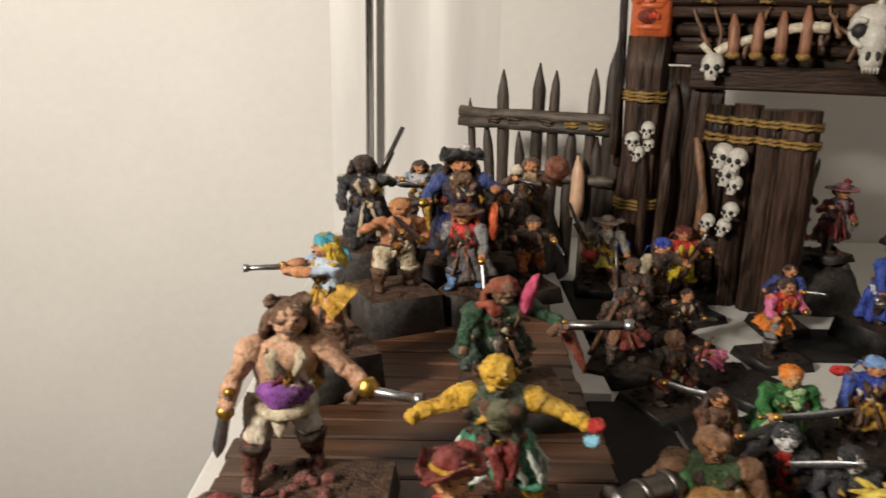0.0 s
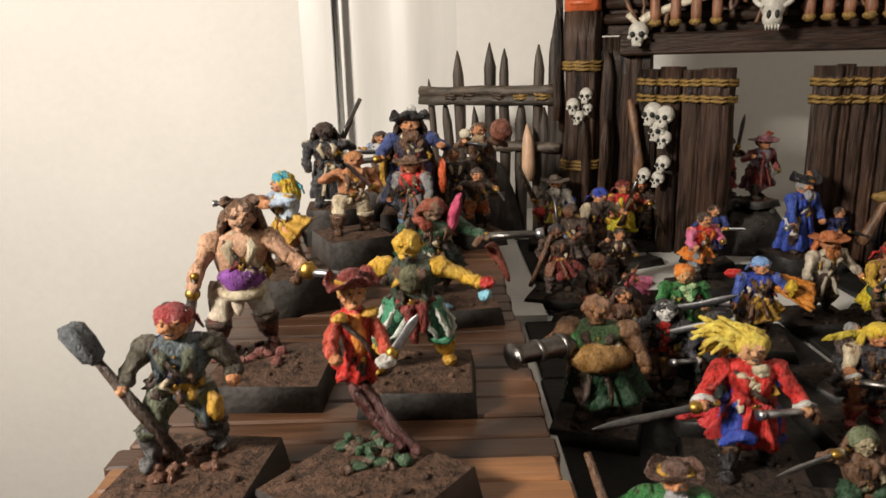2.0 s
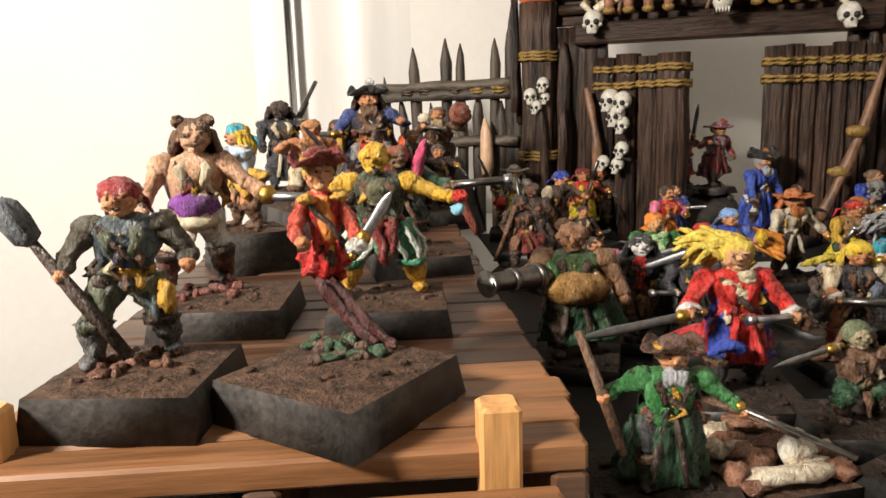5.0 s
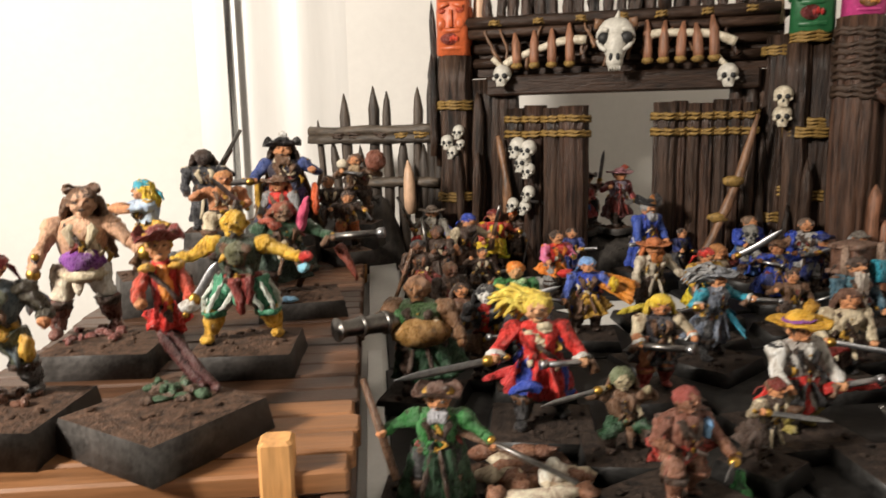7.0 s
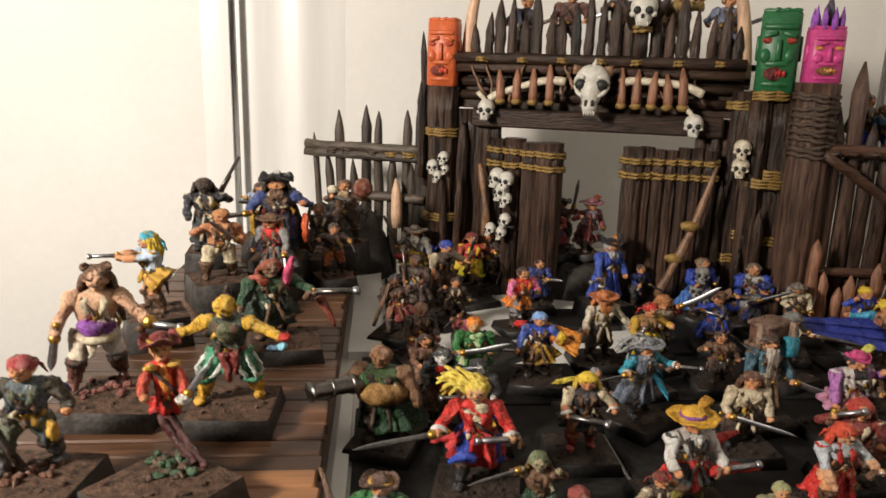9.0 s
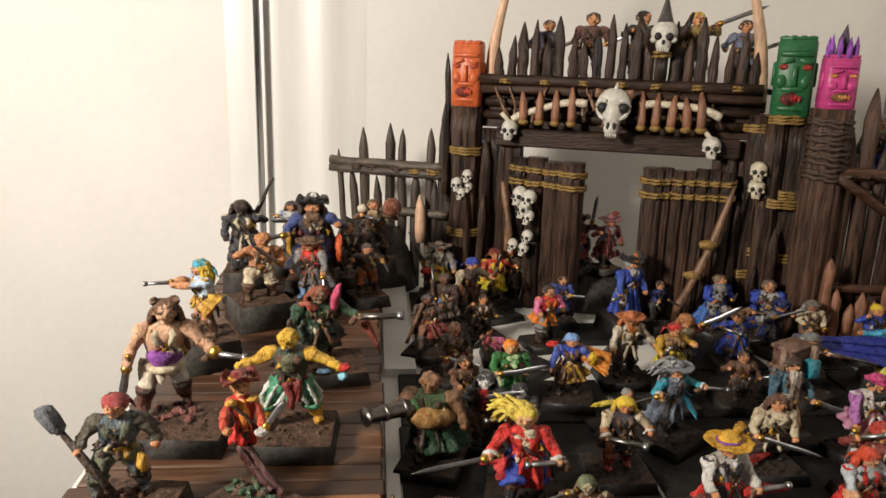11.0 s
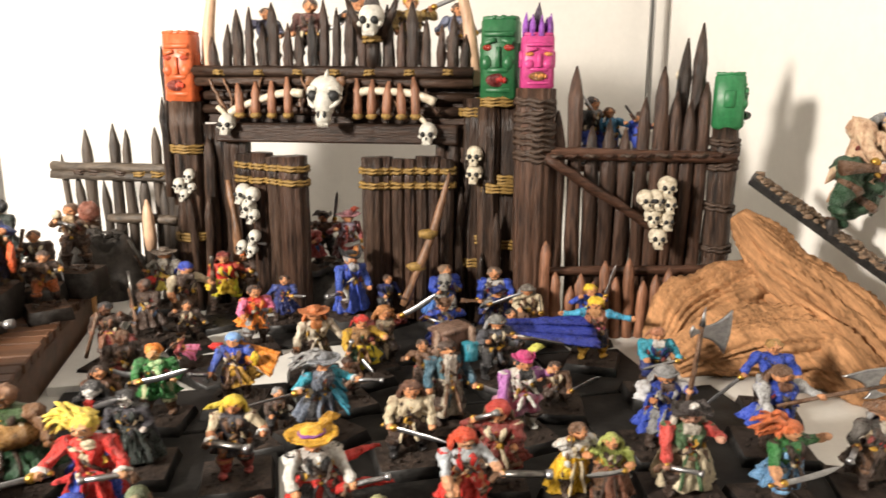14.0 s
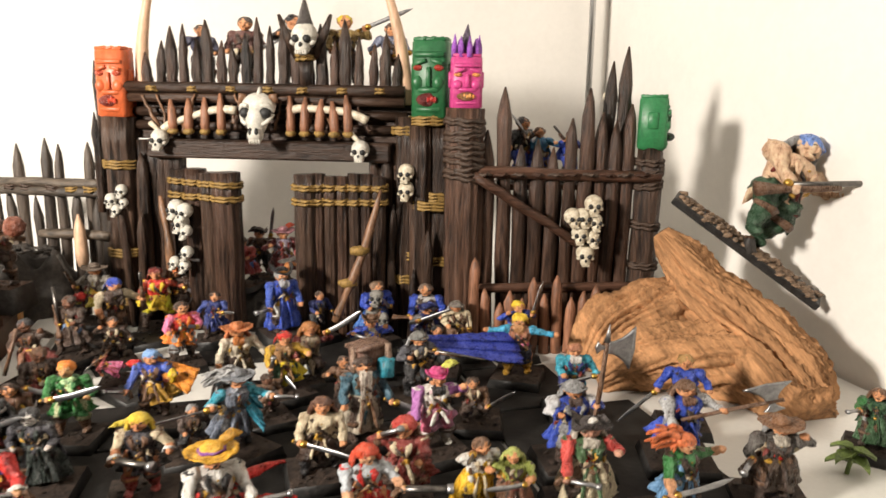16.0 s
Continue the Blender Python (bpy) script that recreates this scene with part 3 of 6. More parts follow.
left_door, ld = leaf((112, 313), (143, 284), 4, (4.6, 5.2, 5.0, 6.6), "open timber gate door bound with ochre rope")
right_door, rd = leaf((174, 270), (214, 260), 7, (5.6, 3.2, 3.4, 3.2, 3.4, 3.2, 3.4), "open timber gate door of thin logs")
for s, z, sz in ((12, 64, 8.5), (18, 63, 8), (15, 57, 8), (18, 53, 6.5), (18, 42, 6.5), (9, 36, 6), (16, 35, 6)):
    sc = Sculpt()
    skull_into(sc, ld(s, 10, z), sz, gate_yaw - 0.4)
    part("skull", sc, gate, "small pale skull")
sc = Sculpt()
sc.tube(smoothed([ld(2, 9, 22), ld(6, 10, 42), ld(2, 9, 62), ld(-1, 8, 70)], 4), [2.0, 2.2, 1.7, 2.0, 2.4, 2.0, 1.6, 1.8, 2.2, 1.8, 1.5, 1.2, 1.0], STAINED_BONE, 8, jitter=0.15)
part("long_bone", sc, gate, "brown stained bone")
sc = Sculpt()
sc.tube(smoothed([rd(18, 14, 14), rd(26, 14, 34), rd(33, 12, 52), rd(40, 10, 78)], 4), [2.0, 2.4, 2.0, 1.8, 2.2, 2.4, 2.0, 1.8, 2.2, 2.0, 1.6, 1.2, 0.6], STAINED_BONE, 8, jitter=0.18)
for k in (0.3, 0.55):
    sc.ball(rd(18 + 22 * k, 14, 14 + 64 * k), (5, 3, 2.4), ROPE, 9, 6, 0.35)
part("long_bone", sc, gate, "slanting bone tied with ochre rope")
for s, z, sz in ((38, 26, 7), (36, 18, 7), (41, 15, 6)):
    sc = Sculpt()
    skull_into(sc, rd(s, 14, z), sz, gate_yaw, paint((0.2, 0.19, 0.17)))
    part("skull", sc, gate, "small pale skull")

# ---- left fence ----
lf_at, lf_yaw = along((11, 366), (80, 331))
fence = thing("broken_fence", lf_at(36, 0, 0), "weathered grey palisade fence with sharpened stakes", "fence")
for s, z1, ln, r in ((3, 80, -6, 2.0), (20, 94, -3, 2.9), (38, 97.5, 0, 2.8), (46, 94.5, 0, 2.7), (64, 96, 0, 2.8), (72, 103, 0, 3.0), (12, 70, -6, 2.6), (29, 66, -4, 2.6), (55, 70, 0, 3.4), (67, 66, 0, 3.4), (76, 72, 0, 3.4)):
    part("stake", stake(lf_at, s - ln, 0, 0, z1, r, GREY_WOOD, ln, 12), fence)
for z, d in ((73.5, 4), (69, 5), (46, 4)):
    part("rail", pole(lf_at(0 if z > 60 else 34, d, z), lf_at(77, d, z + 0.5), 2.7, GREY_WOOD_X, 10, 0.38, 0.7), fence)
for s in (19, 29, 45, 57, 68):
    sc = Sculpt()
    rope_into(sc, lf_at(s, 3, 70.5), 4.6, DARK_ROPE if s < 50 else ROPE, 2, 0.8)
    part("rope", sc, fence)
sc = Sculpt()
sc.tube(smoothed([lf_at(62, 8, 30), lf_at(62, 9, 48), lf_at(61, 8, 58)], 4), [2.6, 3.2, 3.4, 3.2, 3.0, 2.6, 1.8, 1.0, 0.4], IVORY, 9)
part("tusk", sc, fence, "short pale tusk")

# ---- right fence with pink head ----
rf_at, rf_yaw = along((249, 242), (341, 228))
fence2 = thing("palisade_fence", rf_at(46, 0, 0), "dark reddish palisade fence with painted totem heads and skulls", "fence")
part("fence_post", pole(rf_at(0, 0, 0), rf_at(0, 0, 117), 8.6, RED_WOOD, 48, 0.03, 0.2, ripple=0.06, waves=12), fence2)
for z in (84, 89, 94, 99, 104, 109):
    sc = Sculpt()
    rope_into(sc, rf_at(0, 0, z), 8.9, DARK_ROPE, 2, 1.3, tilt=1.5)
    part("rope", sc, fence2)
totem(fence2, rf_at(0, 1, 116), 14.0, 12.0, 25, rf_yaw - 0.05, (0.56, 0.055, 0.23), (0.6, 0.22, 0.05), (0.65, 0.25, 0.05), "pink painted totem head with purple crown", crown=(0.27, 0.07, 0.42))
part("fence_post", pole(rf_at(90, 0, 0), rf_at(92, 0, 99), 6.4, DARK_WOOD, 14, 0.18), fence2)
totem(fence2, rf_at(92, 0, 98), 12, 14.0, 26, rf_yaw + 1.2, (0.03, 0.20, 0.07), (0.015, 0.06, 0.02), (0.015, 0.06, 0.02), "green painted totem head turned aside")
for z in (80, 86, 91, 60, 40, 22):
    sc = Sculpt()
    rope_into(sc, rf_at(91, 0, z), 6.8, DARK_ROPE, 2, 1.1, tilt=1.2)
    part("rope", sc, fence2)
for s, z1, ln in ((11, 107, 0), (19, 127, -1), (27.5, 100, 0), (35.5, 103, 1), (43.5, 99, 1), (52, 113, 2), (60, 127, 3), (67.5, 116, 3), (74, 112, 3), (81, 120, 2)):
    part("stake", stake(rf_at, s - ln, random.uniform(-1, 1), 0, z1, random.uniform(3.3, 3.9), RED_WOOD, ln, random.uniform(12, 16)), fence2)
for k in range(9):
    part("stake", stake(rf_at, 13 + 8.2 * k, -6, 0, random.uniform(80, 96), 3.3, DARK_WOOD, random.uniform(-1, 2), 12), fence2)
for s, z1, ln in ((73, 140, 5), (80, 147, 5), (82, 124, 3)):
    part("stake", stake(rf_at, s - ln, -6, 0, z1, 3.2, DARK_WOOD, ln, 18), fence2)
part("rail", pole(rf_at(-4, 5, 88), rf_at(95, 5, 85), 2.8, RED_WOOD_X, 10, 0.12, 0.4), fence2)
part("rail", pole(rf_at(4, 5, 31), rf_at(90, 5, 31), 2.3, RED_WOOD_X, 10, 0.12, 0.4), fence2)
part("brace", pole(rf_at(4, 7, 86), rf_at(58, 8, 52), 2.4, RED_WOOD_X, 9, 0.2, 0.6), fence2)
for k in range(10):
    sc = Sculpt()
    rope_into(sc, rf_at(8 + 8.6 * k, 4, 86.5), 4.2, RED_WOOD_X if k % 2 else DARK_ROPE, 1, 1.0, squash=1.1)
    part("rope", sc, fence2)
for s, z1 in ((4, 48), (10, 33), (16, 26), (22, 32), (27, 28), (33, 38), (39, 30), (45, 39), (51, 28), (57, 31), (64, 34), (71, 27), (78, 30)):
    part("short_stake", stake(rf_at, s, 13, 0, z1, 2.7, RAW_WOOD, random.uniform(-1, 1), 6), fence2)
for s, z, sz in ((61, 72, 8.5), (51, 66, 8), (56, 66, 8), (62, 64, 7.5), (55, 58, 8), (61, 56, 7.5), (58, 48, 8.5)):
    sc = Sculpt()
    skull_into(sc, rf_at(s, 11, z), sz, rf_yaw + random.uniform(-0.4, 0.4), BONE)
    part("skull", sc, fence2, "small pale skull")
sc = Sculpt()
skull_into(sc, rf_at(73, -9, 122), 7, rf_yaw, BONE)
sc.tube([rf_at(70, -8, 103), rf_at(73, -8, 112), rf_at(74, -8, 119)], [1.6, 1.2, 1.6], BONE, 7)
part("skull", sc, fence2)

# ---- wooden landing stage ----
raft = thing("landing_stage", (-5, 180, 0), "brown wooden plank landing stage with pale corner posts", "platform")
for x in (-40, -5, 35):
    sc = Sculpt()
    sc.box((x, 178, 8), (5, 248, 15.5), RAFT_WOOD)
    part("beam", sc, raft, smooth=False)
y = 54.0
k = 0
while y < 322:
    w = random.uniform(7.4, 8.6)
    sc = Sculpt()
    x0, x1 = -45.5 + random.uniform(-1.0, 1.0), 38.5 + random.uniform(-1.2, 0.8)
    sc.box(((x0 + x1) / 2, y + w / 2, 18.0 + random.uniform(-0.3, 0.25)), (x1 - x0, w - 0.5, 4.2), WARM_PLANK if y < 86 else RAFT_WOOD, Matrix.Rotation(random.uniform(-0.006, 0.006), 3, "Z"))
    part("plank", sc, raft, smooth=False)
    y += w
    k += 1
for x, y, z in ((25.8, 56, 25.5), (-41, 61, 26.5), (36, 300, 26)):
    sc = Sculpt()
    sc.box((x, y, z / 2), (5.6, 5.4, z), PALE_WOOD, chamfer=0.1)
    part("corner_post", sc, raft, "pale square corner post", smooth=False)
sc = Sculpt()
sc.box((-6, 50.5, 11), (78, 3, 9), WARM_PLANK, chamfer=0.15)
part("front_board", sc, raft, "brown front board", smooth=False)

# Raised white strips, added so the bare shelf beside the stage reads bright.
SHELF_STRIP = surface("white_shelf_strip", (0.72, 0.72, 0.69), 0.55, scale=60, amount=0.08, bump=0.1, fine=10)
for x0, x1, y0, y1 in ((39.5, 44, 58, 172), (40, 54, 206, 346)):
    sc = Sculpt()
    sc.box(((x0 + x1) / 2, (y0 + y1) / 2, 2.0), (x1 - x0, y1 - y0, 4), SHELF_STRIP, chamfer=0.05)
    solid("foam_strip", sc, (0, 0, 0), "white strip added for the bright bare shelf beside the landing stage", "foam strip", smooth=False, group="foam strips")

# ---- rear mound, driftwood and leaning board ----


def terrain(name, cx, cy, rx, ry_, h, mat, label, stones=40, flat=0.6):
    sc = Sculpt()
    n, m = 16, 28
    verts, faces = [], []
    for i in range(n + 1):
        k = i / n
        for j in range(m):
            a = 2 * math.pi * j / m
            q = Vector((cx + rx * k * math.cos(a), cy + ry_ * k * math.sin(a), 0))
            top = h * (1 - max(0, (k - flat) / (1 - flat)) ** 1.6)
            q.z = max(0.0, top * (0.85 + 0.35 * noise.noise(q * 0.09)) + 1.2 * noise.noise(q * 0.4)) if i < n else 0.0
            verts.append(q)
    for i in range(n):
        for j in range(m):
            j2 = (j + 1) % m
            faces.append((i * m + j, (i + 1) * m + j, (i + 1) * m + j2, i * m + j2))
    sc.add(verts, faces, mat)
    for k in range(stones):
        a, rr = random.uniform(0, 6.28), random.uniform(0.1, 0.9)
        sc.ball((cx + rx * rr * math.cos(a), cy + ry_ * rr * math.sin(a), h * (0.95 if rr < flat else 0.95 * (1 - rr) / (1 - flat))), (random.uniform(0.8, 2.4), random.uniform(0.8, 2.2), random.uniform(0.6, 1.6)), mat, 7, 5, 0.3)
    return solid(name, sc, (0, 0, 0), label, "scenery")


DARK_EARTH = surface("dark_rock_paint", (0.035, 0.028, 0.022), 0.6, scale=300, amount=0.7, bump=1.0, depth=0.001)
terrain("rock_mound", 34, 342, 28, 22, 40, DARK_EARTH, "dark brown rocky mound beside the fence")
terrain("earth_mound", 160, 310, 26, 24, 22, DARK_EARTH, "dark earth mound in the gateway", 50)


def driftwood():
    sc = Sculpt()

    def limb(pts, rads, seg=40, twist=0.0, squash=0.9):
        path = smoothed(pts, 12)
        n = len(path)
        rr = [rads[min(int(i / 12), len(rads) - 1)] + (rads[min(int(i / 12) + 1, len(rads) - 1)] - rads[min(int(i / 12), len(rads) - 1)]) * (i % 12) / 12 for i in range(n)]
        verts, faces = [], []
        last = None
        for i, p in enumerate(path):
            d = (path[min(i + 1, n - 1)] - path[max(i - 1, 0)]).normalized()
            ref = last or Vector((0, 0, 1))
            a = (ref - d * ref.dot(d)).normalized()
            last = a
            b = d.cross(a)
            for k in range(seg):
                th = 2 * math.pi * k / seg
                t2 = th + twist * i / n
                groove = noise.noise(Vector((math.cos(t2) * 3.4, math.sin(t2) * 3.4, i * 0.03)))
                groove2 = noise.noise(Vector((math.cos(t2) * 9, math.sin(t2) * 9, i * 0.035 + 7)))
                groove3 = noise.noise(Vector((math.cos(t2) * 20, math.sin(t2) * 20, i * 0.05 + 3)))
                lump = noise.noise(Vector((math.cos(th) * 1.2, math.sin(th) * 1.2, i * 0.1 + 3)))
                r = rr[i] * (1 + 0.26 * lump - 0.5 * max(0, 0.16 - abs(groove)) + 0.34 * groove2 - 0.6 * max(0, groove2 - 0.12) + 0.1 * groove3)
                q = p + a * (r * math.cos(th)) + b * (r * squash * math.sin(th))
                q.z = max(q.z, 0.0)
                verts.append(q)
        for i in range(n - 1):
            for k in range(seg):
                k2 = (k + 1) % seg
                faces.append((i * seg + k, i * seg + k2, (i + 1) * seg + k2, (i + 1) * seg + k))
        faces.append(tuple(range(seg))[::-1])
        faces.append(tuple((n - 1) * seg + k for k in range(seg)))
        sc.add(verts, faces, DRIFT)

    limb([(333, 203, 62), (339, 199, 53), (346, 190, 40), (352, 174, 28), (355, 157, 18), (356, 141, 9), (356, 131, 2), (356, 126, 0)], [4, 9, 14, 18, 19, 18, 16, 12, 7], 110, 1.6)
    limb([(288, 186, 8), (298, 192, 17), (314, 196, 20), (334, 197, 22), (350, 190, 21), (359, 179, 15)], [7, 14, 18, 20, 19, 16, 11], 110, 1.0)
    limb([(322, 180, 3), (336, 165, 7), (350, 149, 8), (360, 136, 2)], [9, 13, 15, 13, 8], 90, 0.8)
    limb([(290, 176, 5), (306, 172, 12), (326, 167, 15), (346, 158, 13), (358, 146, 6)], [8, 13, 16, 16, 14, 9], 100, 1.2)
    return solid("driftwood", sc, (0, 0, 0), "large grooved tan driftwood piece lying in the corner", "driftwood")


driftwood()
sc = Sculpt()
p0, p1 = Vector((343, 211, 75.5)), Vector((397, 172, 30))
d = (p1 - p0).normalized()
up = Vector((0.15, -0.3, 0.72))
up = (up - d * up.dot(d)).normalized()
side = up.cross(d)
mid = (p0 + p1) / 2 + side * 7
rot = Matrix((d, side, up)).transposed()
sc.box(mid, ((p1 - p0).length, 14, 3.6), BASE_BLACK, rot)
board = thing("leaning_board", tuple(mid), "black edged board with rocky texture leaning on the driftwood", "board")
part("slab", sc, board, smooth=False)
sc = Sculpt()
for k in range(230):
    a, b = random.uniform(-0.48, 0.48), random.uniform(-6, 6)
    sc.ball(mid + d * a * (p1 - p0).length + side * b + up * 1.9, (random.uniform(1, 3), random.uniform(0.8, 2), random.uniform(0.5, 1.3)), surface("rocky_grey_brown", (0.20, 0.13, 0.08), 0.6, amount=0.7, bump=0.8), 7, 5, 0.3)
part("rock_texture", sc, board, "brown grey rock texture")

# ---- painted miniatures: each one is a single mesh with its base ----
SKIN, TAN, DARKSKIN = (0.58, 0.25, 0.11), (0.44, 0.18, 0.075), (0.15, 0.06, 0.028)
BLACK, GREY, WHITE, CREAM = (0.018, 0.017, 0.018), (0.22, 0.22, 0.22), (0.62, 0.60, 0.55), (0.52, 0.44, 0.30)
RED, DKRED, PINK, ORANGE = (0.50, 0.022, 0.015), (0.16, 0.02, 0.014), (0.70, 0.16, 0.30), (0.72, 0.19, 0.015)
YELLOW, GOLDEN, BROWN, DKBROWN = (0.66, 0.42, 0.02), (0.48, 0.27, 0.03), (0.12, 0.06, 0.03), (0.045, 0.025, 0.016)
BLUE, NAVY, TEAL, SKY = (0.022, 0.055, 0.36), (0.012, 0.022, 0.12), (0.03, 0.28, 0.38), (0.16, 0.33, 0.58)
GREEN, DKGREEN, PURPLE = (0.025, 0.145, 0.032), (0.015, 0.055, 0.022), (0.20, 0.05, 0.28)
SILVER = paint((0.36, 0.36, 0.37), 0.4, 1.0)
GOLD = paint((0.45, 0.27, 0.06), 0.42, 1.0)
GUN = paint((0.16, 0.15, 0.14), 0.35, 1.0)


def base_into(sc, size, h, yaw=0.0, top=None, side=None):
    """A chamfered black gaming base with scattered earth on it."""
    top = top or EARTH
    rot = Matrix.Rotation(radians(yaw), 3, "Z")
    a, b = size / 2, size / 2 - 1.0
    verts = [rot @ Vector((sx * r, sy * r, z)) for r, z in ((a, 0), (b, h)) for sx, sy in ((-1, -1), (1, -1), (1, 1), (-1, 1))]
    sc.add(verts, [(3, 2, 1, 0), (0, 1, 5, 4), (1, 2, 6, 5), (2, 3, 7, 6), (3, 0, 4, 7)], side or BASE_BLACK)
    n = 10
    verts, faces = [], []
    ph = random.uniform(0, 50)
    for i in range(n + 1):
        for j in range(n + 1):
            x, y = -b + 2 * b * i / n, -b + 2 * b * j / n
            edge = min(1.0, 4 * min(i, j, n - i, n - j) / n)
            verts.append(rot @ Vector((x, y, h - 0.02 + edge * (0.5 + 0.7 * noise.noise(Vector((x * 0.35 + ph, y * 0.35, 0)))))))
    for i in range(n):
        for j in range(n):
            k = i * (n + 1) + j
            faces.append((k, k + n + 1, k + n + 2, k + 1))
    sc.add(verts, faces, top)
    for k in range(14):
        sc.ball(rot @ Vector((random.uniform(-b, b) * 0.85, random.uniform(-b, b) * 0.85, h + 0.5)), (random.uniform(0.4, 1.3), random.uniform(0.4, 1.1), random.uniform(0.3, 0.8)), top, 6, 4, 0.4)


def hair_into(sc, c, r, kind, mat, back=Vector((0, 1, 0))):
    c = Vector(c)
    sc.ball(c + Vector((0, 0.5, 0.7)) * r * 0.35, (r * 1.12, r * 1.12, r * 1.0), mat, 10, 7, 0.14)
    if kind == "short":
        return
    count, length = {"long": (13, 2.6), "wild": (40, 3.1), "pony": (5, 3.0)}[kind]
    for k in range(count):
        a = math.pi * (k / max(1, count - 1)) + random.uniform(-0.1, 0.1)
        d = Vector((math.cos(a), math.sin(a) * 0.8 + 0.15, 0.35))
        q = c + d * r
        if kind == "wild":
            a = random.uniform(0.1, 3.0)
            d = Vector((math.cos(a) * 0.9, random.uniform(-0.2, 0.9), random.uniform(-0.4, 0.9)))
            q = c + d * r
            w = Vector((-1.0, random.uniform(0.1, 0.6), random.uniform(-0.35, 0.35))) * r * length * random.uniform(0.5, 1.0)
            mid = q + w * 0.5 + Vector((0, 0, r * random.uniform(0.2, 0.8)))
            end = q + w + Vector((0, 0, r * random.uniform(-0.9, 0.5)))
        else:
            mid = q + Vector((d.x * 0.4, d.y * 0.6, -length * 0.45)) * r
            end = q + Vector((d.x * 0.6 + random.uniform(-0.3, 0.3), d.y * 0.7, -length * random.uniform(0.8, 1.1))) * r
        k2 = 0.8
        tip = end + Vector((0, 0, r * random.uniform(-0.5, 0.6))) if kind == "wild" else end
        sc.tube(smoothed([q, mid, tip], 3), [r * x * k2 for x in (0.34, 0.38, 0.33, 0.36, 0.3, 0.24, 0.1)], mat, 6, jitter=0.2)


def hat_into(sc, c, r, kind, mat, trim=None, feather=None):
    c = Vector(c)
    trim = trim or mat
    if kind in ("tricorn", "wide", "bicorne", "cap"):
        lobes, rise, reach = {"cap": (2, 0.35, 1.45), "tricorn": (3, 0.5, 2.1), "wide": (2, 0.12, 2.2), "bicorne": (2, 0.9, 2.1)}[kind]
        verts, faces = [], []
        n, seg = 4, 30
        for lay, off in ((0, 0.0), (1, -0.16)):
            for i in range(n + 1):
                k = i / n
                for j in range(seg):
                    a = 2 * math.pi * j / seg
                    fold = 0.5 - 0.5 * math.cos(lobes * (a - math.pi / 2) if kind != "bicorne" else 2 * a + math.pi)
                    rr = r * (0.9 + (reach - 0.9) * k * (1 - 0.42 * fold * (kind != "wide")))
                    z = r * (0.62 + k * k * rise * 1.9 * fold + 0.06 * math.sin(5 * a) * k) + off * r
                    verts.append(c + Vector((rr * math.cos(a), rr * math.sin(a), z)))
        m = (n + 1) * seg
        for i in range(n):
            for j in range(seg):
                j2 = (j + 1) % seg
                faces.append((i * seg + j, (i + 1) * seg + j, (i + 1) * seg + j2, i * seg + j2))
                faces.append((m + i * seg + j, m + i * seg + j2, m + (i + 1) * seg + j2, m + (i + 1) * seg + j))
        for j in range(seg):
            j2 = (j + 1) % seg
            faces.append((n * seg + j, m + n * seg + j, m + n * seg + j2, n * seg + j2))
        sc.add(verts, faces, mat)
        sc.ball(c + Vector((0, 0, r * 0.85)), (r * 1.0, r * 1.0, r * 0.75), mat, 12, 8, 0.05)
        if trim is not mat:
            ringpts = [c + Vector((r * 1.02 * math.cos(a), r * 1.02 * math.sin(a), r * 0.78)) for a in [2 * math.pi * j / 16 for j in range(17)]]
            sc.tube(ringpts, r * 0.16, trim, 6)
    elif kind == "bandana":
        sc.ball(c + Vector((0, 0.1 * r, 0.32 * r)), (r * 1.13, r * 1.13, r * 0.92), mat, 12, 8, 0.05)
        for s in (-1, 1):
            q = c + Vector((0.3 * r * s, 1.0 * r, 0.1 * r))
            sc.tube([q, q + Vector((0.5 * s * r, 0.7 * r, -0.5 * r)), q + Vector((0.9 * s * r, 1.0 * r, -1.5 * r))], [r * 0.2, r * 0.34, r * 0.1], mat, 6, flat=0.5)
    elif kind == "helm":
        sc.ball(c + Vector((0, 0.1 * r, 0.35 * r)), (r * 1.15, r * 1.15, r * 1.0), mat, 12, 8)
        sc.tube([c + Vector((1.25 * r * math.cos(a), 1.25 * r * math.sin(a), 0.25 * r)) for a in [2 * math.pi * j / 14 for j in range(15)]], r * 0.18, mat, 6)
    elif kind == "hood":
        sc.ball(c + Vector((0, 0.35 * r, 0.2 * r)), (r * 1.25, r * 1.2, r * 1.3), mat, 12, 8, 0.08)
    if feather:
        q = c + Vector((0.8 * r, 0.2 * r, 0.85 * r))
        sc.tube(smoothed([q, q + Vector((0.9 * r, 0.5 * r, 0.75 * r)), q + Vector((2.1 * r, 0.8 * r, 0.5 * r))], 4), [r * x for x in (0.2, 0.4, 0.5, 0.55, 0.55, 0.5, 0.4, 0.25, 0.08)], feather, 7, flat=0.45, jitter=0.3)


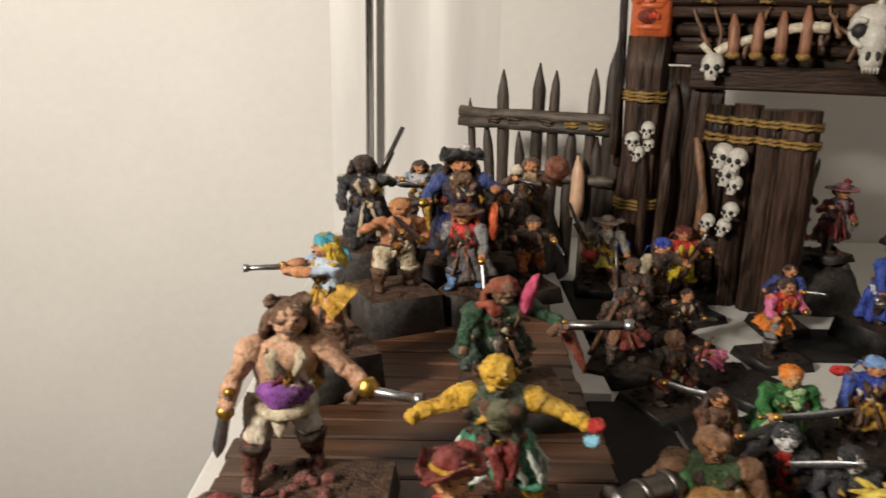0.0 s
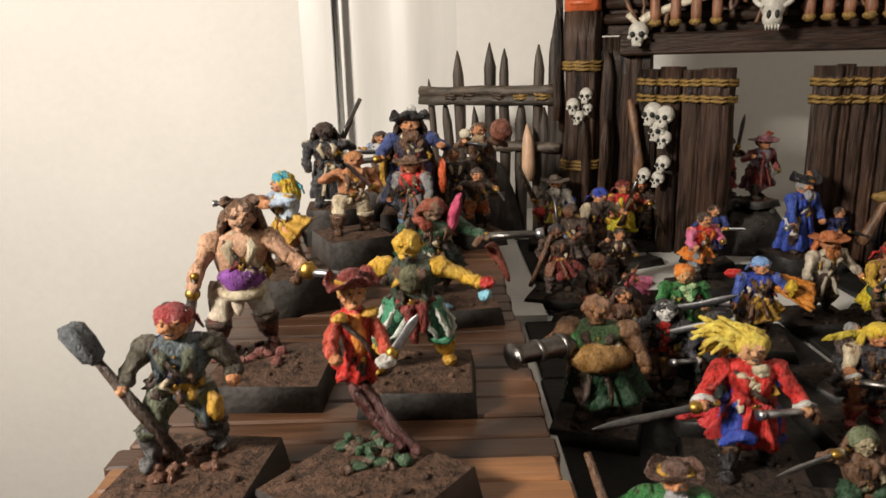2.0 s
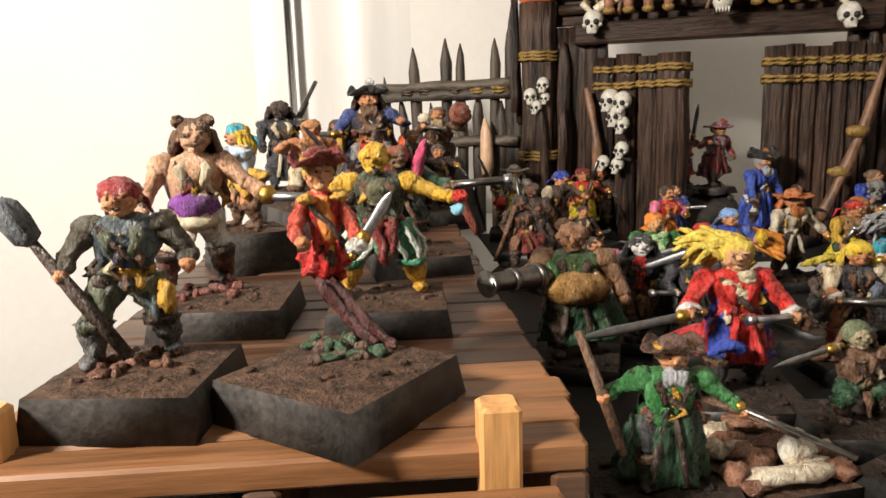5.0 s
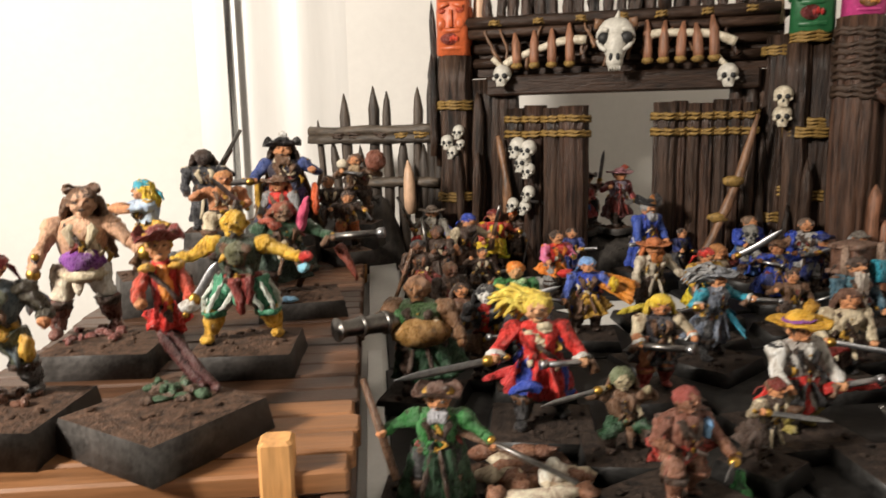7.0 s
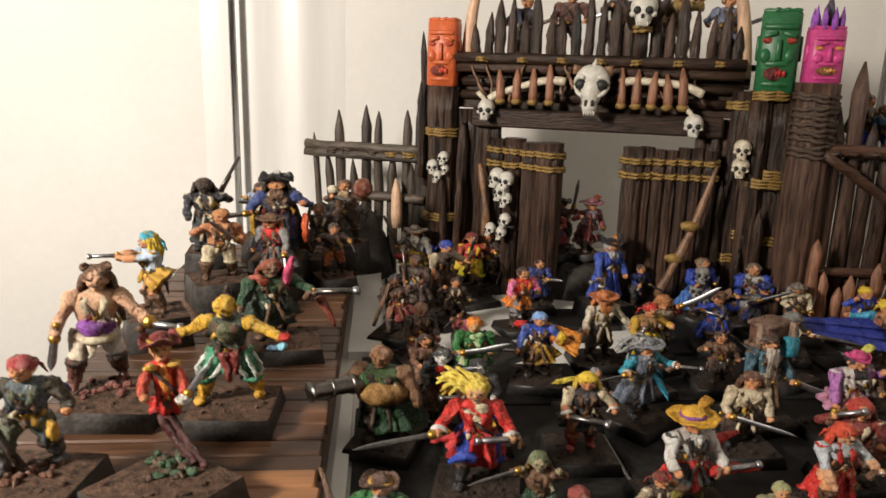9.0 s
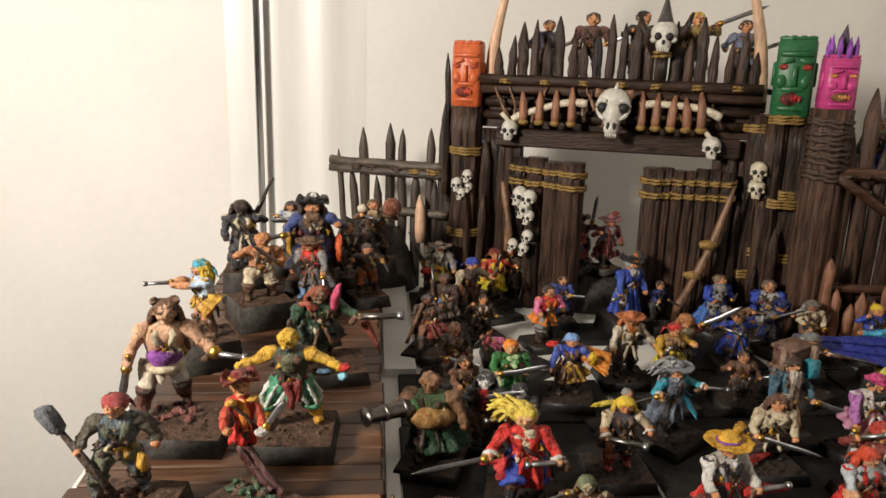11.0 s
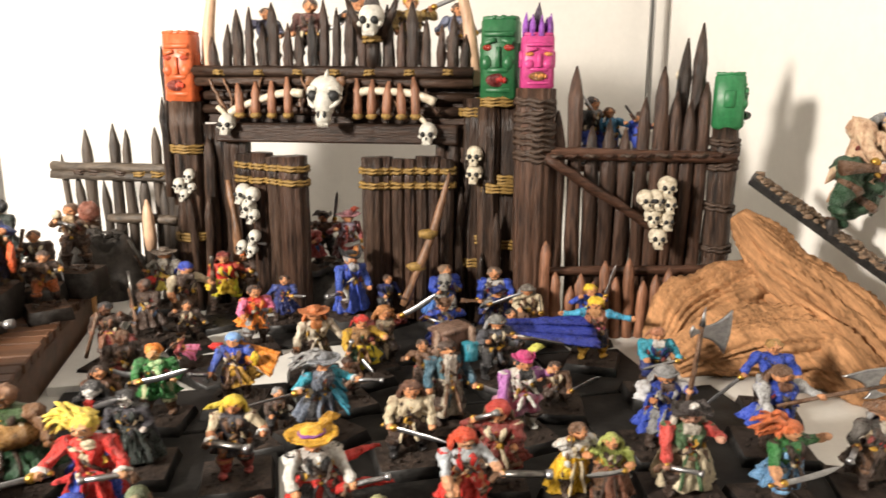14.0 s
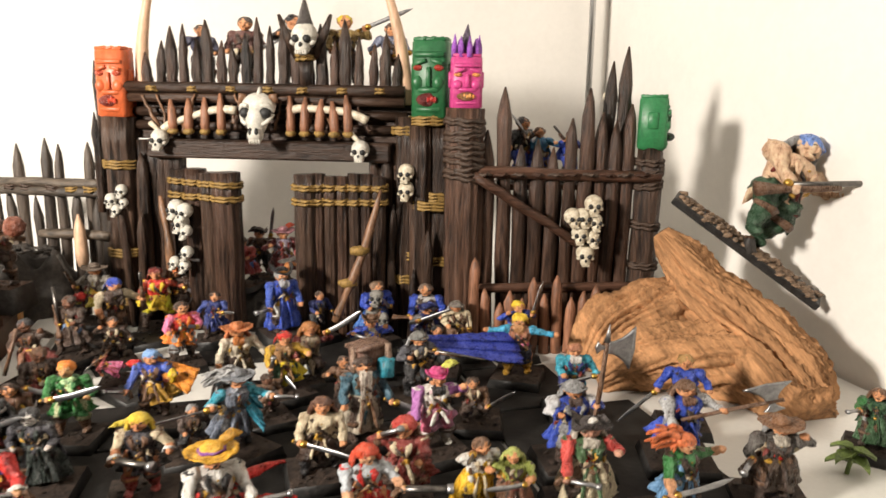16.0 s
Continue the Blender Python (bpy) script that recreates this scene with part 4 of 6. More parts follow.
def weapon_into(sc, kind, q, d):
    """A weapon held at q that points along d."""
    q, d = Vector(q), Vector(d).normalized()
    upw = Vector((0, 0, 1)) if abs(d.z) < 0.9 else Vector((1, 0, 0))
    s = d.cross(upw).normalized()
    u = s.cross(d)
    if kind in ("sword", "cutlass", "dagger", "rapier"):
        length = {"sword": 16, "cutlass": 15, "dagger": 8, "rapier": 19}[kind]
        bend = {"cutlass": 2.2}.get(kind, 0.0)
        w = {"rapier": 0.45, "cutlass": 1.05}.get(kind, 0.8)
        sc.tube([q - d * 1.8, q + d * 1.2], [0.5, 0.5], paint(DKBROWN), 6)
        sc.ball(q - d * 2.0, 0.7, GOLD, 6, 5)
        sc.ball(q + d * 1.2, (1.2, 1.2, 1.2), GOLD, 8, 6)
        pts = [q + d * (1.2 + length * k / 8) + u * bend * (k / 8) ** 2 for k in range(9)]
        sc.tube(pts, [w, w, w, w, w * 1.05, w * 1.1, w, w * 0.7, 0.06], SILVER, 6, flat=0.28, side=u)
    elif kind in ("pistol", "blunderbuss"):
        k = 1.5 if kind == "blunderbuss" else 1.0
        sc.tube([q - d * 0.6, q + d * 7 * k], [0.75 * k, 0.62 * k], GUN if k > 1 else SILVER, 8)
        sc.tube([q + d * 6.6 * k, q + d * 7.6 * k], [0.85 * k, 1.0 * k], SILVER, 8)
        sc.tube([q + d * 1.0, q - d * 1.2, q - d * 2.4 - u * 2.0], [0.7, 0.8, 0.95], paint(BROWN), 7)
        sc.ball(q + u * 0.6, 0.7, GOLD, 6, 5)
    elif kind == "musket":
        sc.tube([q - d * 7, q - d * 3, q + d * 8], [1.5, 0.9, 0.7], paint(BROWN), 8, flat=0.7)
        sc.tube([q - d * 1 + u * 0.7, q + d * 16 + u * 0.7], 0.6, GUN, 8)
        sc.ball(q + u * 1.0 - d * 1.0, 0.9, GOLD, 6, 5)
    elif kind in ("axe", "halberd"):
        long = 23 if kind == "halberd" else 15
        big = 1.3 if kind == "halberd" else 1.1
        sc.tube([q - d * 11, q + d * long], 0.62, paint(BROWN), 8)
        e = q + d * (long - 3)
        for sg, sz in ((1, 1.0), (-1, 0.55 if kind == "axe" else 0.35)):
            grid = []
            for i in range(5):
                k = i / 4
                wv = (1.4 + 4.2 * k * k) * sz * big
                grid.append([e + u * sg * (0.4 + 5.2 * k * sz * big) + d * wv * (j / 4 * 2 - 1) * (1.0 if sg > 0 else 0.8) - u * sg * abs(j - 2) * 0.28 * k for j in range(5)])
            sc.sheet(grid, 0.7, SILVER)
        if kind == "halberd":
            sc.tube([e + d * 2, e + d * 8], [0.9, 0.08], SILVER, 6)
    elif kind == "mop":
        sc.tube([q - d * 14, q + d * 6], 0.7, paint(DKBROWN), 8)
        sc.tube([q + d * 5.5, q + d * 6.5, q + d * 11.5, q + d * 12.5], [0.8, 1.6, 1.9, 1.1], paint((0.10, 0.11, 0.12), 0.7), 10, jitter=0.25)
    elif kind == "cannon":
        sc.tube([q - d * 6, q - d * 2, q + d * 6, q + d * 7.4, q + d * 7.5, q + d * 5], [1.9, 2.2, 1.8, 2.6, 1.9, 1.6], GUN, 14)
        sc.tube([q - d * 3.0, q - d * 2.0], 2.6, GUN, 14)
        sc.tube([q + d * 2.0, q + d * 2.8], 2.3, GUN, 14)
    elif kind == "staff":
        sc.tube([q - d * 12, q + d * 10], 0.7, paint(BROWN), 8, jitter=0.1)


def refine(sc):
    """Splits every face once, so that folds can be worked in."""
    me = bpy.data.meshes.new("refine")
    me.from_pydata([tuple(p) for p in sc.v], [], sc.f)
    me.polygons.foreach_set("material_index", sc.m)
    bm = bmesh.new()
    bm.from_mesh(me)
    bmesh.ops.subdivide_edges(bm, edges=bm.edges[:], cuts=1, use_grid_fill=True)
    bm.verts.index_update()
    sc.v = [v.co.copy() for v in bm.verts]
    sc.f = [tuple(v.index for v in face.verts) for face in bm.faces]
    sc.m = [face.material_index for face in bm.faces]
    bm.free()
    bpy.data.meshes.remove(me)


def clutter_into(body, f, sh, waist, fat):
    """Straps, pouches, ribbons and buckles, as such miniatures carry."""
    tones = [paint(BROWN), paint(DKBROWN), paint(f["legs"]), paint(CREAM), paint(GOLDEN), paint(DKRED), paint(f["top"])]
    if f.get("column"):
        return
    for k in range(9):
        a = random.uniform(0, 6.28)
        q = waist + Vector((math.cos(a) * 3.0 * fat, math.sin(a) * 2.3 * fat, random.uniform(-2.2, 0.4)))
        body.ball(q, (random.uniform(0.5, 1.2), random.uniform(0.5, 1.0), random.uniform(0.6, 1.4)), random.choice(tones), 6, 5, 0.4)
    for k in range(7):
        a = random.uniform(-2.9, -0.2)
        q = waist.lerp(sh, random.uniform(0.2, 0.95)) + Vector((math.cos(a) * 3.1 * fat, math.sin(a) * 2.3 * fat, 0))
        body.tube([q, q + Vector((random.uniform(-1, 1), -0.4, -1.2)), q + Vector((random.uniform(-1.6, 1.6), -0.2, -2.6))], [0.5, 0.6, 0.15], random.choice(tones), 5, flat=0.6)
    accent = random.choice((paint(f["legs"]), paint(BROWN), paint(DKBROWN), paint(f["top"]), paint(CREAM), paint(f.get("coat") or BROWN)))
    for s in (-1, 1):
        n = sh + Vector((s * 0.8, -1.0, 1.2))
        body.tube([n, sh + Vector((s * 1.6 * fat, -2.5 * fat, -1.2)), waist.lerp(sh, 0.35) + Vector((s * 0.9 * fat, -2.6 * fat, 0))], [0.6, 0.85, 0.3], accent, 6, flat=0.5)
        if f.get("coat"):
            low = f.get("coat_z", 5.0)
            body.tube([waist + Vector((s * 0.8, -2.5 * fat, 0)), Vector((s * 1.7, -3.1 * fat, (waist.z + low) / 2)), Vector((s * 2.4, -3.6 * fat, low + 0.6))], [0.4, 0.5, 0.45], accent, 6)
            body.ball(sh + Vector((s * 3.7 * fat, 0, 0.6)), (1.5, 1.4, 0.6), accent, 8, 5, 0.25)
        ky = f.get("stride", 1.2)
        spread = f.get("spread", 2.6)
        kc = Vector((s * (spread * 0.75 + 0.5 + f.get("crouch", 0.0) * 0.3), s * ky * 0.4 - 1.0 - f.get("crouch", 0.0) * 0.5, 5.9))
        body.tube([kc - Vector((0, 0, 0.8)), kc + Vector((0, 0, 0.5))], [2.0, 2.3], random.choice(tones[:3]), 9, jitter=0.15)
    for k in range(4):
        body.ball(waist.lerp(sh, 0.1 + 0.24 * k) + Vector((0, -2.7 * fat, 0)), 0.26, GOLD, 6, 4)
    for k in range(4):
        a = random.uniform(0, 6.28)
        q = Vector((math.cos(a) * 2.8 * fat, math.sin(a) * 2.0 * fat, waist.z - 1.5))
        body.tube([q, q + Vector((math.cos(a) * 0.8, math.sin(a) * 0.8, -2.5)), q + Vector((math.cos(a) * 1.5, math.sin(a) * 1.5, -random.uniform(4, 6.5)))], [0.9, 1.0, 0.2], random.choice(tones[:3] + tones[6:]), 6, flat=0.45)


def figure_mesh(name, f):
    """A standing miniature, 27 mm to the crown, that looks along -y."""
    sc = Sculpt()
    random.seed(f["seed"])
    k = f["scale"]
    fat = f.get("fat", 1.0)
    z0 = f["base_h"] + 0.6
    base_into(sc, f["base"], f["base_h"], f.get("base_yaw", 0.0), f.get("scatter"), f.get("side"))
    away = Matrix.Rotation(-radians(f["yaw"]), 3, "Z") @ Vector((*f.get("base_at", (0, 0)), 0))
    half = f["base"] * 0.4
    for col in f.get("tufts", ()):
        for n in range(16):
            sc.ball((random.uniform(-half, half) * 0.6 - away.x * 0.5, random.uniform(-half, half) * 0.6 - away.y * 0.5, f["base_h"] + 0.8), (random.uniform(0.6, 1.9), random.uniform(0.6, 1.7), random.uniform(0.5, 1.5)), paint(col), 7, 5, 0.5)
    sc.v = [Vector(p) + away for p in sc.v]
    body = Sculpt()
    skin, top, legs, boots = paint(f.get("skin", SKIN)), paint(f["top"]), paint(f["legs"]), paint(f.get("boots", DKBROWN))
    sleeve = paint(f.get("sleeve", f["top"]))
    spread = f.get("spread", 2.6)
    bend = f.get("bend", 0.0)
    hip, crouch = 12.2 - f.get("crouch", 0.0), f.get("crouch", 0.0)
    lean = Vector(f.get("lean", (0, 0, 0)))
    stride = f.get("stride", 1.2)
    legmat = paint(f["legs2"]) if "legs2" in f else legs
    for s in (-1, 1):
        foot = Vector((s * spread, s * stride, 0.7))
        knee = Vector((s * (spread * 0.75 + 0.5 + crouch * 0.3), s * stride * 0.4 - 1.0 - crouch * 0.5, 6.4 - crouch * 0.2))
        hp = Vector((s * 1.6 * fat, 0, hip))
        lm = legs if s < 0 else legmat
        if f.get("column"):
            body.tube(smoothed([hp * 0.7, Vector((s * 0.8, -0.6, 7)), Vector((s * 1.1 + 1.2 + f["feet"][0], 0.3 - s + f["feet"][1], 0))], 4), [1.5, 1.45, 1.35, 1.25, 1.15, 1.05, 1.0, 0.95, 0.9], lm, 8, jitter=0.12)
            body.ball(Vector((s * 1.1 + 1.2 + f["feet"][0], -0.6 - s + f["feet"][1], 0.4)), (0.9, 1.7, 0.8), boots, 8, 5)
            continue
        if f.get("stripes"):
            for j in range(7):
                a = 2 * math.pi * j / 7
                o = Vector((math.cos(a), math.sin(a), 0))
                body.tube(smoothed([hp + o * 2.2 * fat, knee.lerp(hp, 0.45) + o * 2.55 * fat, knee + o * 1.95], 3), [0.25, 0.4, 0.45, 0.45, 0.42, 0.38, 0.3], paint(f["stripes"]), 6)
        body.tube(smoothed([hp, knee + (hp - knee) * 0.4, knee], 3), [2.3 * fat, 2.25 * fat, 2.1 * fat, 1.95, 1.8, 1.7, 1.6], lm, 9, jitter=0.1)
        if f.get("peg") and s > 0:
            body.tube([knee, foot - Vector((0, 0, 0.6))], [1.2, 0.7], paint(BROWN), 8)
            continue
        body.tube(smoothed([knee + Vector((0, 0, 0.3)), knee.lerp(foot, 0.5) + Vector((0, 0.3, 0)), foot + Vector((0, 0.2, 0.6))], 3), [1.9, 1.95, 1.8, 1.6, 1.4, 1.2, 1.1], boots, 9, jitter=0.08)
        body.ball(foot + Vector((s * 0.3, -1.0, 0)), (1.2, 2.1, 0.95), boots, 9, 6)
    sh = Vector((0, 0, 20.2 - crouch)) + lean
    waist = Vector((0, 0, 13.4 - crouch)) + lean * 0.3
    if f.get("coat"):
        coat = paint(f["coat"])
        flare = Vector((random.uniform(-1.6, 1.6), random.uniform(-0.3, 1.6)))
        low = f.get("coat_z", 5.0)
        pts = [waist + Vector((0, 0, 1.0)), waist - Vector((0, 0, 1.5)), Vector((flare.x * 0.5, 0.6 + flare.y * 0.4, (hip + low) / 2)), Vector((flare.x, 1.0 + flare.y, low))]
        body.tube(smoothed(pts, 3), [2.9 * fat, 3.1 * fat, 3.3 * fat, 3.6 * fat, 3.9 * fat, 4.2 * fat, 4.5 * fat, 4.8 * fat, 5.2 * fat, 5.4 * fat], coat, 24, flat=0.75, side=(1, 0, 0), ripple=0.17, waves=7, jitter=0.08)
    body.tube([Vector((0, 0, hip - 0.8)), waist, waist.lerp(sh, 0.5), sh - Vector((0, 0, 1.0)), sh + Vector((0, 0, 0.6)), sh + Vector((0, 0, 1.4))],
              [2.7 * fat, 2.6 * fat, 3.3 * fat, 3.7 * fat, 2.9 * fat, 1.4], top, 14, flat=0.72, side=(1, 0, 0), jitter=0.05)
    if f.get("vest"):
        body.tube([waist + Vector((0, -0.9, 0)), waist.lerp(sh, 0.55) + Vector((0, -1.1, 0)), sh + Vector((0, -1.0, 0.4))], [1.5 * fat, 1.9 * fat, 1.3], paint(f["vest"]), 9, flat=0.85, side=(1, 0, 0), jitter=0.15)
    if f.get("belly"):
        body.ball(waist + Vector((0, -1.6, 1.2)), (4.4 * fat, 3.8 * fat, 4.0), paint(f["belly"]), 12, 8, 0.06)
    if f.get("belt", DKBROWN):
        body.tube([waist - Vector((0, 0, 0.9)), waist + Vector((0, 0, 0.5))], [3.0 * fat, 2.9 * fat], paint(f.get("belt", DKBROWN)), 14, flat=0.78, side=(1, 0, 0), jitter=0.06)
        body.box(waist + Vector((0, -2.3 * fat, -0.2)), (1.3, 0.5, 1.2), GOLD)
        body.tube([sh + Vector((-2.6, -2.0, 0)), waist.lerp(sh, 0.5) + Vector((0, -2.9 * fat, 0)), waist + Vector((2.6, -1.8, 0))], 0.45, paint(DKBROWN), 6)
        for j in range(3):
            body.ball(waist + Vector((random.uniform(-3, 3) * fat, random.choice((-1, 1)) * 2.0, -1.2)), (0.9, 0.8, 1.2), paint(random.choice((BROWN, DKBROWN, GREY))), 7, 5, 0.2)
    if f.get("ruff"):
        for j in range(6):
            body.ball(sh + Vector((random.uniform(-1.3, 1.3), -2.3, 0.6 - j * 0.8)), (1.3, 0.8, 0.9), paint(f["ruff"]), 7, 5, 0.25)
    grips = {}
    for s, key in ((-1, "r"), (1, "l")):
        shoulder = sh + Vector((s * 3.5 * fat, 0, -0.6))
        hand = Vector(f[key]) + Vector((0, 0, -crouch)) + lean * 0.8
        mid = shoulder.lerp(hand, 0.5)
        reach = (hand - shoulder).length
        elbow = mid + Vector((s * 1.4, 0.8, -1.0)).normalized() * max(0.6, 5.2 - reach * 0.5)
        body.ball(shoulder, (1.8 * fat, 1.7 * fat, 1.7 * fat), sleeve, 9, 6, 0.1)
        body.tube(smoothed([shoulder, elbow], 3), [1.5 * fat, 1.4 * fat, 1.25, 1.15], sleeve, 8, jitter=0.12)
        body.ball(elbow, 1.2, sleeve, 8, 6)
        fore = skin if f.get("bare") else sleeve
        body.tube([elbow, elbow.lerp(hand, 0.55), elbow.lerp(hand, 0.8)], [1.15, 1.3, 1.05], fore, 8, jitter=0.1)
        if f.get("cuff"):
            body.tube([elbow.lerp(hand, 0.6), elbow.lerp(hand, 0.85)], [1.5, 1.8], paint(f["cuff"]), 9, jitter=0.15)
        body.tube([elbow.lerp(hand, 0.7), hand], [0.95, 0.75], skin, 8)
        body.ball(hand, (1.0, 1.1, 1.05), skin, 8, 6, 0.2)
        grips[key] = hand
    for key, kind, d in f.get("arms", ()):
        weapon_into(body, kind, grips[key], d)
    hc = sh + Vector((f.get("look", 0.0), -0.7, 3.8))
    r = 2.32
    body.tube([sh + Vector((0, 0, 0.3)), hc - Vector((0, 0, 1.2))], [1.3, 1.2], skin, 8)
    face = paint(f["face"]) if "face" in f else skin
    body.ball(hc, (r * 0.92, r * 1.02, r * 1.12), face, 12, 9)
    body.ball(hc + Vector((0, -r * 0.95, -0.2)), (0.42, 0.6, 0.55), face, 7, 5)
    body.ball(hc + Vector((0, -r * 0.55, -r * 0.75)), (1.1, 1.0, 0.8), face, 8, 6)
    for s in (-1, 1):
        body.ball(hc + Vector((s * r * 0.36, -r * 0.82, r * 0.28)), (0.62, 0.4, 0.26), face, 7, 5)
        body.ball(hc + Vector((s * r * 0.5, -r * 0.6, -r * 0.3)), (0.6, 0.6, 0.55), face, 7, 5)
        body.ball(hc + Vector((s * r * 0.36, -r * 0.86, r * 0.1)), (0.42, 0.26, 0.24), paint(DKBROWN), 6, 4)
        body.ball(hc + Vector((s * r * 0.95, 0.1, 0)), (0.35, 0.5, 0.7), face, 7, 5)
    if not f.get("hair") and not f.get("hat") is None:
        hair_into(body, hc + Vector((0, 0.4, 0)), r * 0.96, "long" if f["seed"] % 2 else "short", paint((DKBROWN, BROWN, (0.2, 0.1, 0.04), GREY)[f["seed"] % 4]))
    body.ball(hc + Vector((0, -r * 0.98, -r * 0.55)), (0.55, 0.3, 0.17), paint(DKBROWN), 6, 4)
    if f.get("beard"):
        bm_ = paint(f["beard"])
        body.ball(hc + Vector((0, -r * 0.55, -r * 0.9)), (1.4, 1.1, 1.2), bm_, 9, 7, 0.25)
        for j in range(5):
            q = hc + Vector((-1.2 + 0.6 * j, -r * 0.8, -r * 0.9))
            body.tube([q, q + Vector((0, -0.5, -1.8)), q + Vector((0, -0.3, -f.get("beard_len", 3.2)))], [0.7, 0.6, 0.1], bm_, 6)
    if f.get("hair"):
        hair_into(body, hc, r, f.get("hair_kind", "short"), paint(f["hair"], 0.38))
    if f.get("hat"):
        hat_into(body, hc, r, f["hat"], paint(f["hat_col"]), paint(f["hat_trim"]) if "hat_trim" in f else None, paint(f["feather"]) if "feather" in f else None)
    if f.get("cape"):
        cm = paint(f["cape"])
        sweep = Vector(f.get("sweep", (0, 1, 0)))
        grid = []
        for i in range(9):
            t = i / 8
            row = []
            for j in range(13):
                w = (j / 12 - 0.5) * (5.6 + 7.5 * t) * f.get("cape_w", 1.0)
                across = Vector((1, 0, 0)) if abs(sweep.x) < 3 else Vector((0.2, 0.75, 0.65))
                p = sh + Vector((0, 2.2, 0.4)) + across * w + sweep * t + Vector((0, 0, -f.get("cape_l", 15.0) * t)) + Vector((0, 1, 0.4)) * 1.3 * (math.sin(j * 1.9) + 0.5 * math.sin(j * 3.3 + 1)) * t
                row.append(p)
            grid.append(row)
        body.sheet(grid, 0.7, cm)
    for kind, c, size, col in f.get("extra", ()):
        m = paint(col) if isinstance(col, tuple) else col
        if kind != "horn":
            c = Vector(c) + lean * (Vector(c).z / 20)
        if kind == "ball":
            body.ball(c, size, m, 10, 7, 0.2)
        elif kind == "box":
            body.box(c, size, m, Matrix.Rotation(0.2, 3, "Z"))
        else:
            body.tube(smoothed([c, (Vector(c) + Vector(size)) / 2 + Vector((0, 0, 1)), size], 3), [1.2, 1.25, 1.2, 1.1, 0.95, 0.7, 0.3], m, 8, jitter=0.15)
    tilt = Matrix.Rotation(radians(f.get("tip", 0.0)), 3, Vector(f.get("tip_axis", (1, 0, 0))))
    clutter_into(body, f, sh, waist, fat)
    refine(body)
    shift = Vector((f["seed"], 0, 0))
    hard = [n for n, mat in enumerate(body.mats) if mat in (SILVER, GUN, GOLD)]
    rigid = {i for face_, slot_ in zip(body.f, body.m) if slot_ in hard for i in face_}
    for p in range(len(body.v)):
        q = Vector(body.v[p])
        if p not in rigid:
            q = q + noise.noise_vector(q * 0.6 + shift) * 0.34 + noise.noise_vector(q * 1.5 + shift) * 0.27 + noise.noise_vector(q * 2.9 + shift) * 0.2
        q = Vector((q.x * f["wide"], q.y * f["wide"] * 0.96, q.z))
        body.v[p] = tilt @ (q * k) + Vector((0, 0, z0 + f.get("lift", 0.0)))
    for face_, slot_ in zip(body.f, body.m):
        sc.f.append(tuple(i + len(sc.v) for i in face_))
        sc.m.append(sc.slot(body.mats[slot_]))
    sc.v.extend(body.v)
    return sc


COUNT = [0]
# Flat dark sheets, added where crowded bases and shade darken the shelf.
DARK_SHEETS = [(45, 56, 127, 158), (46, 159, 68, 205), (234, 62, 296, 158), (238, 160, 278, 204), (70, 160, 131, 197), (129, 56, 232, 160), (134, 162, 236, 204), (172, 208, 216, 263), (222, 206, 256, 238), (56, 215, 76, 322), (124, 240, 168, 268)]
for x0, y0, x1, y1 in DARK_SHEETS:
    sc = Sculpt()
    sc.box(((x0 + x1) / 2, (y0 + y1) / 2, 1.0), (x1 - x0, y1 - y0, 2.0), SHADE_BLACK, chamfer=0.2)
    solid("movement_tray", sc, (0, 0, 0), "flat black sheet added for dark bases and shade between miniatures", "tray", smooth=False, group="movement trays")


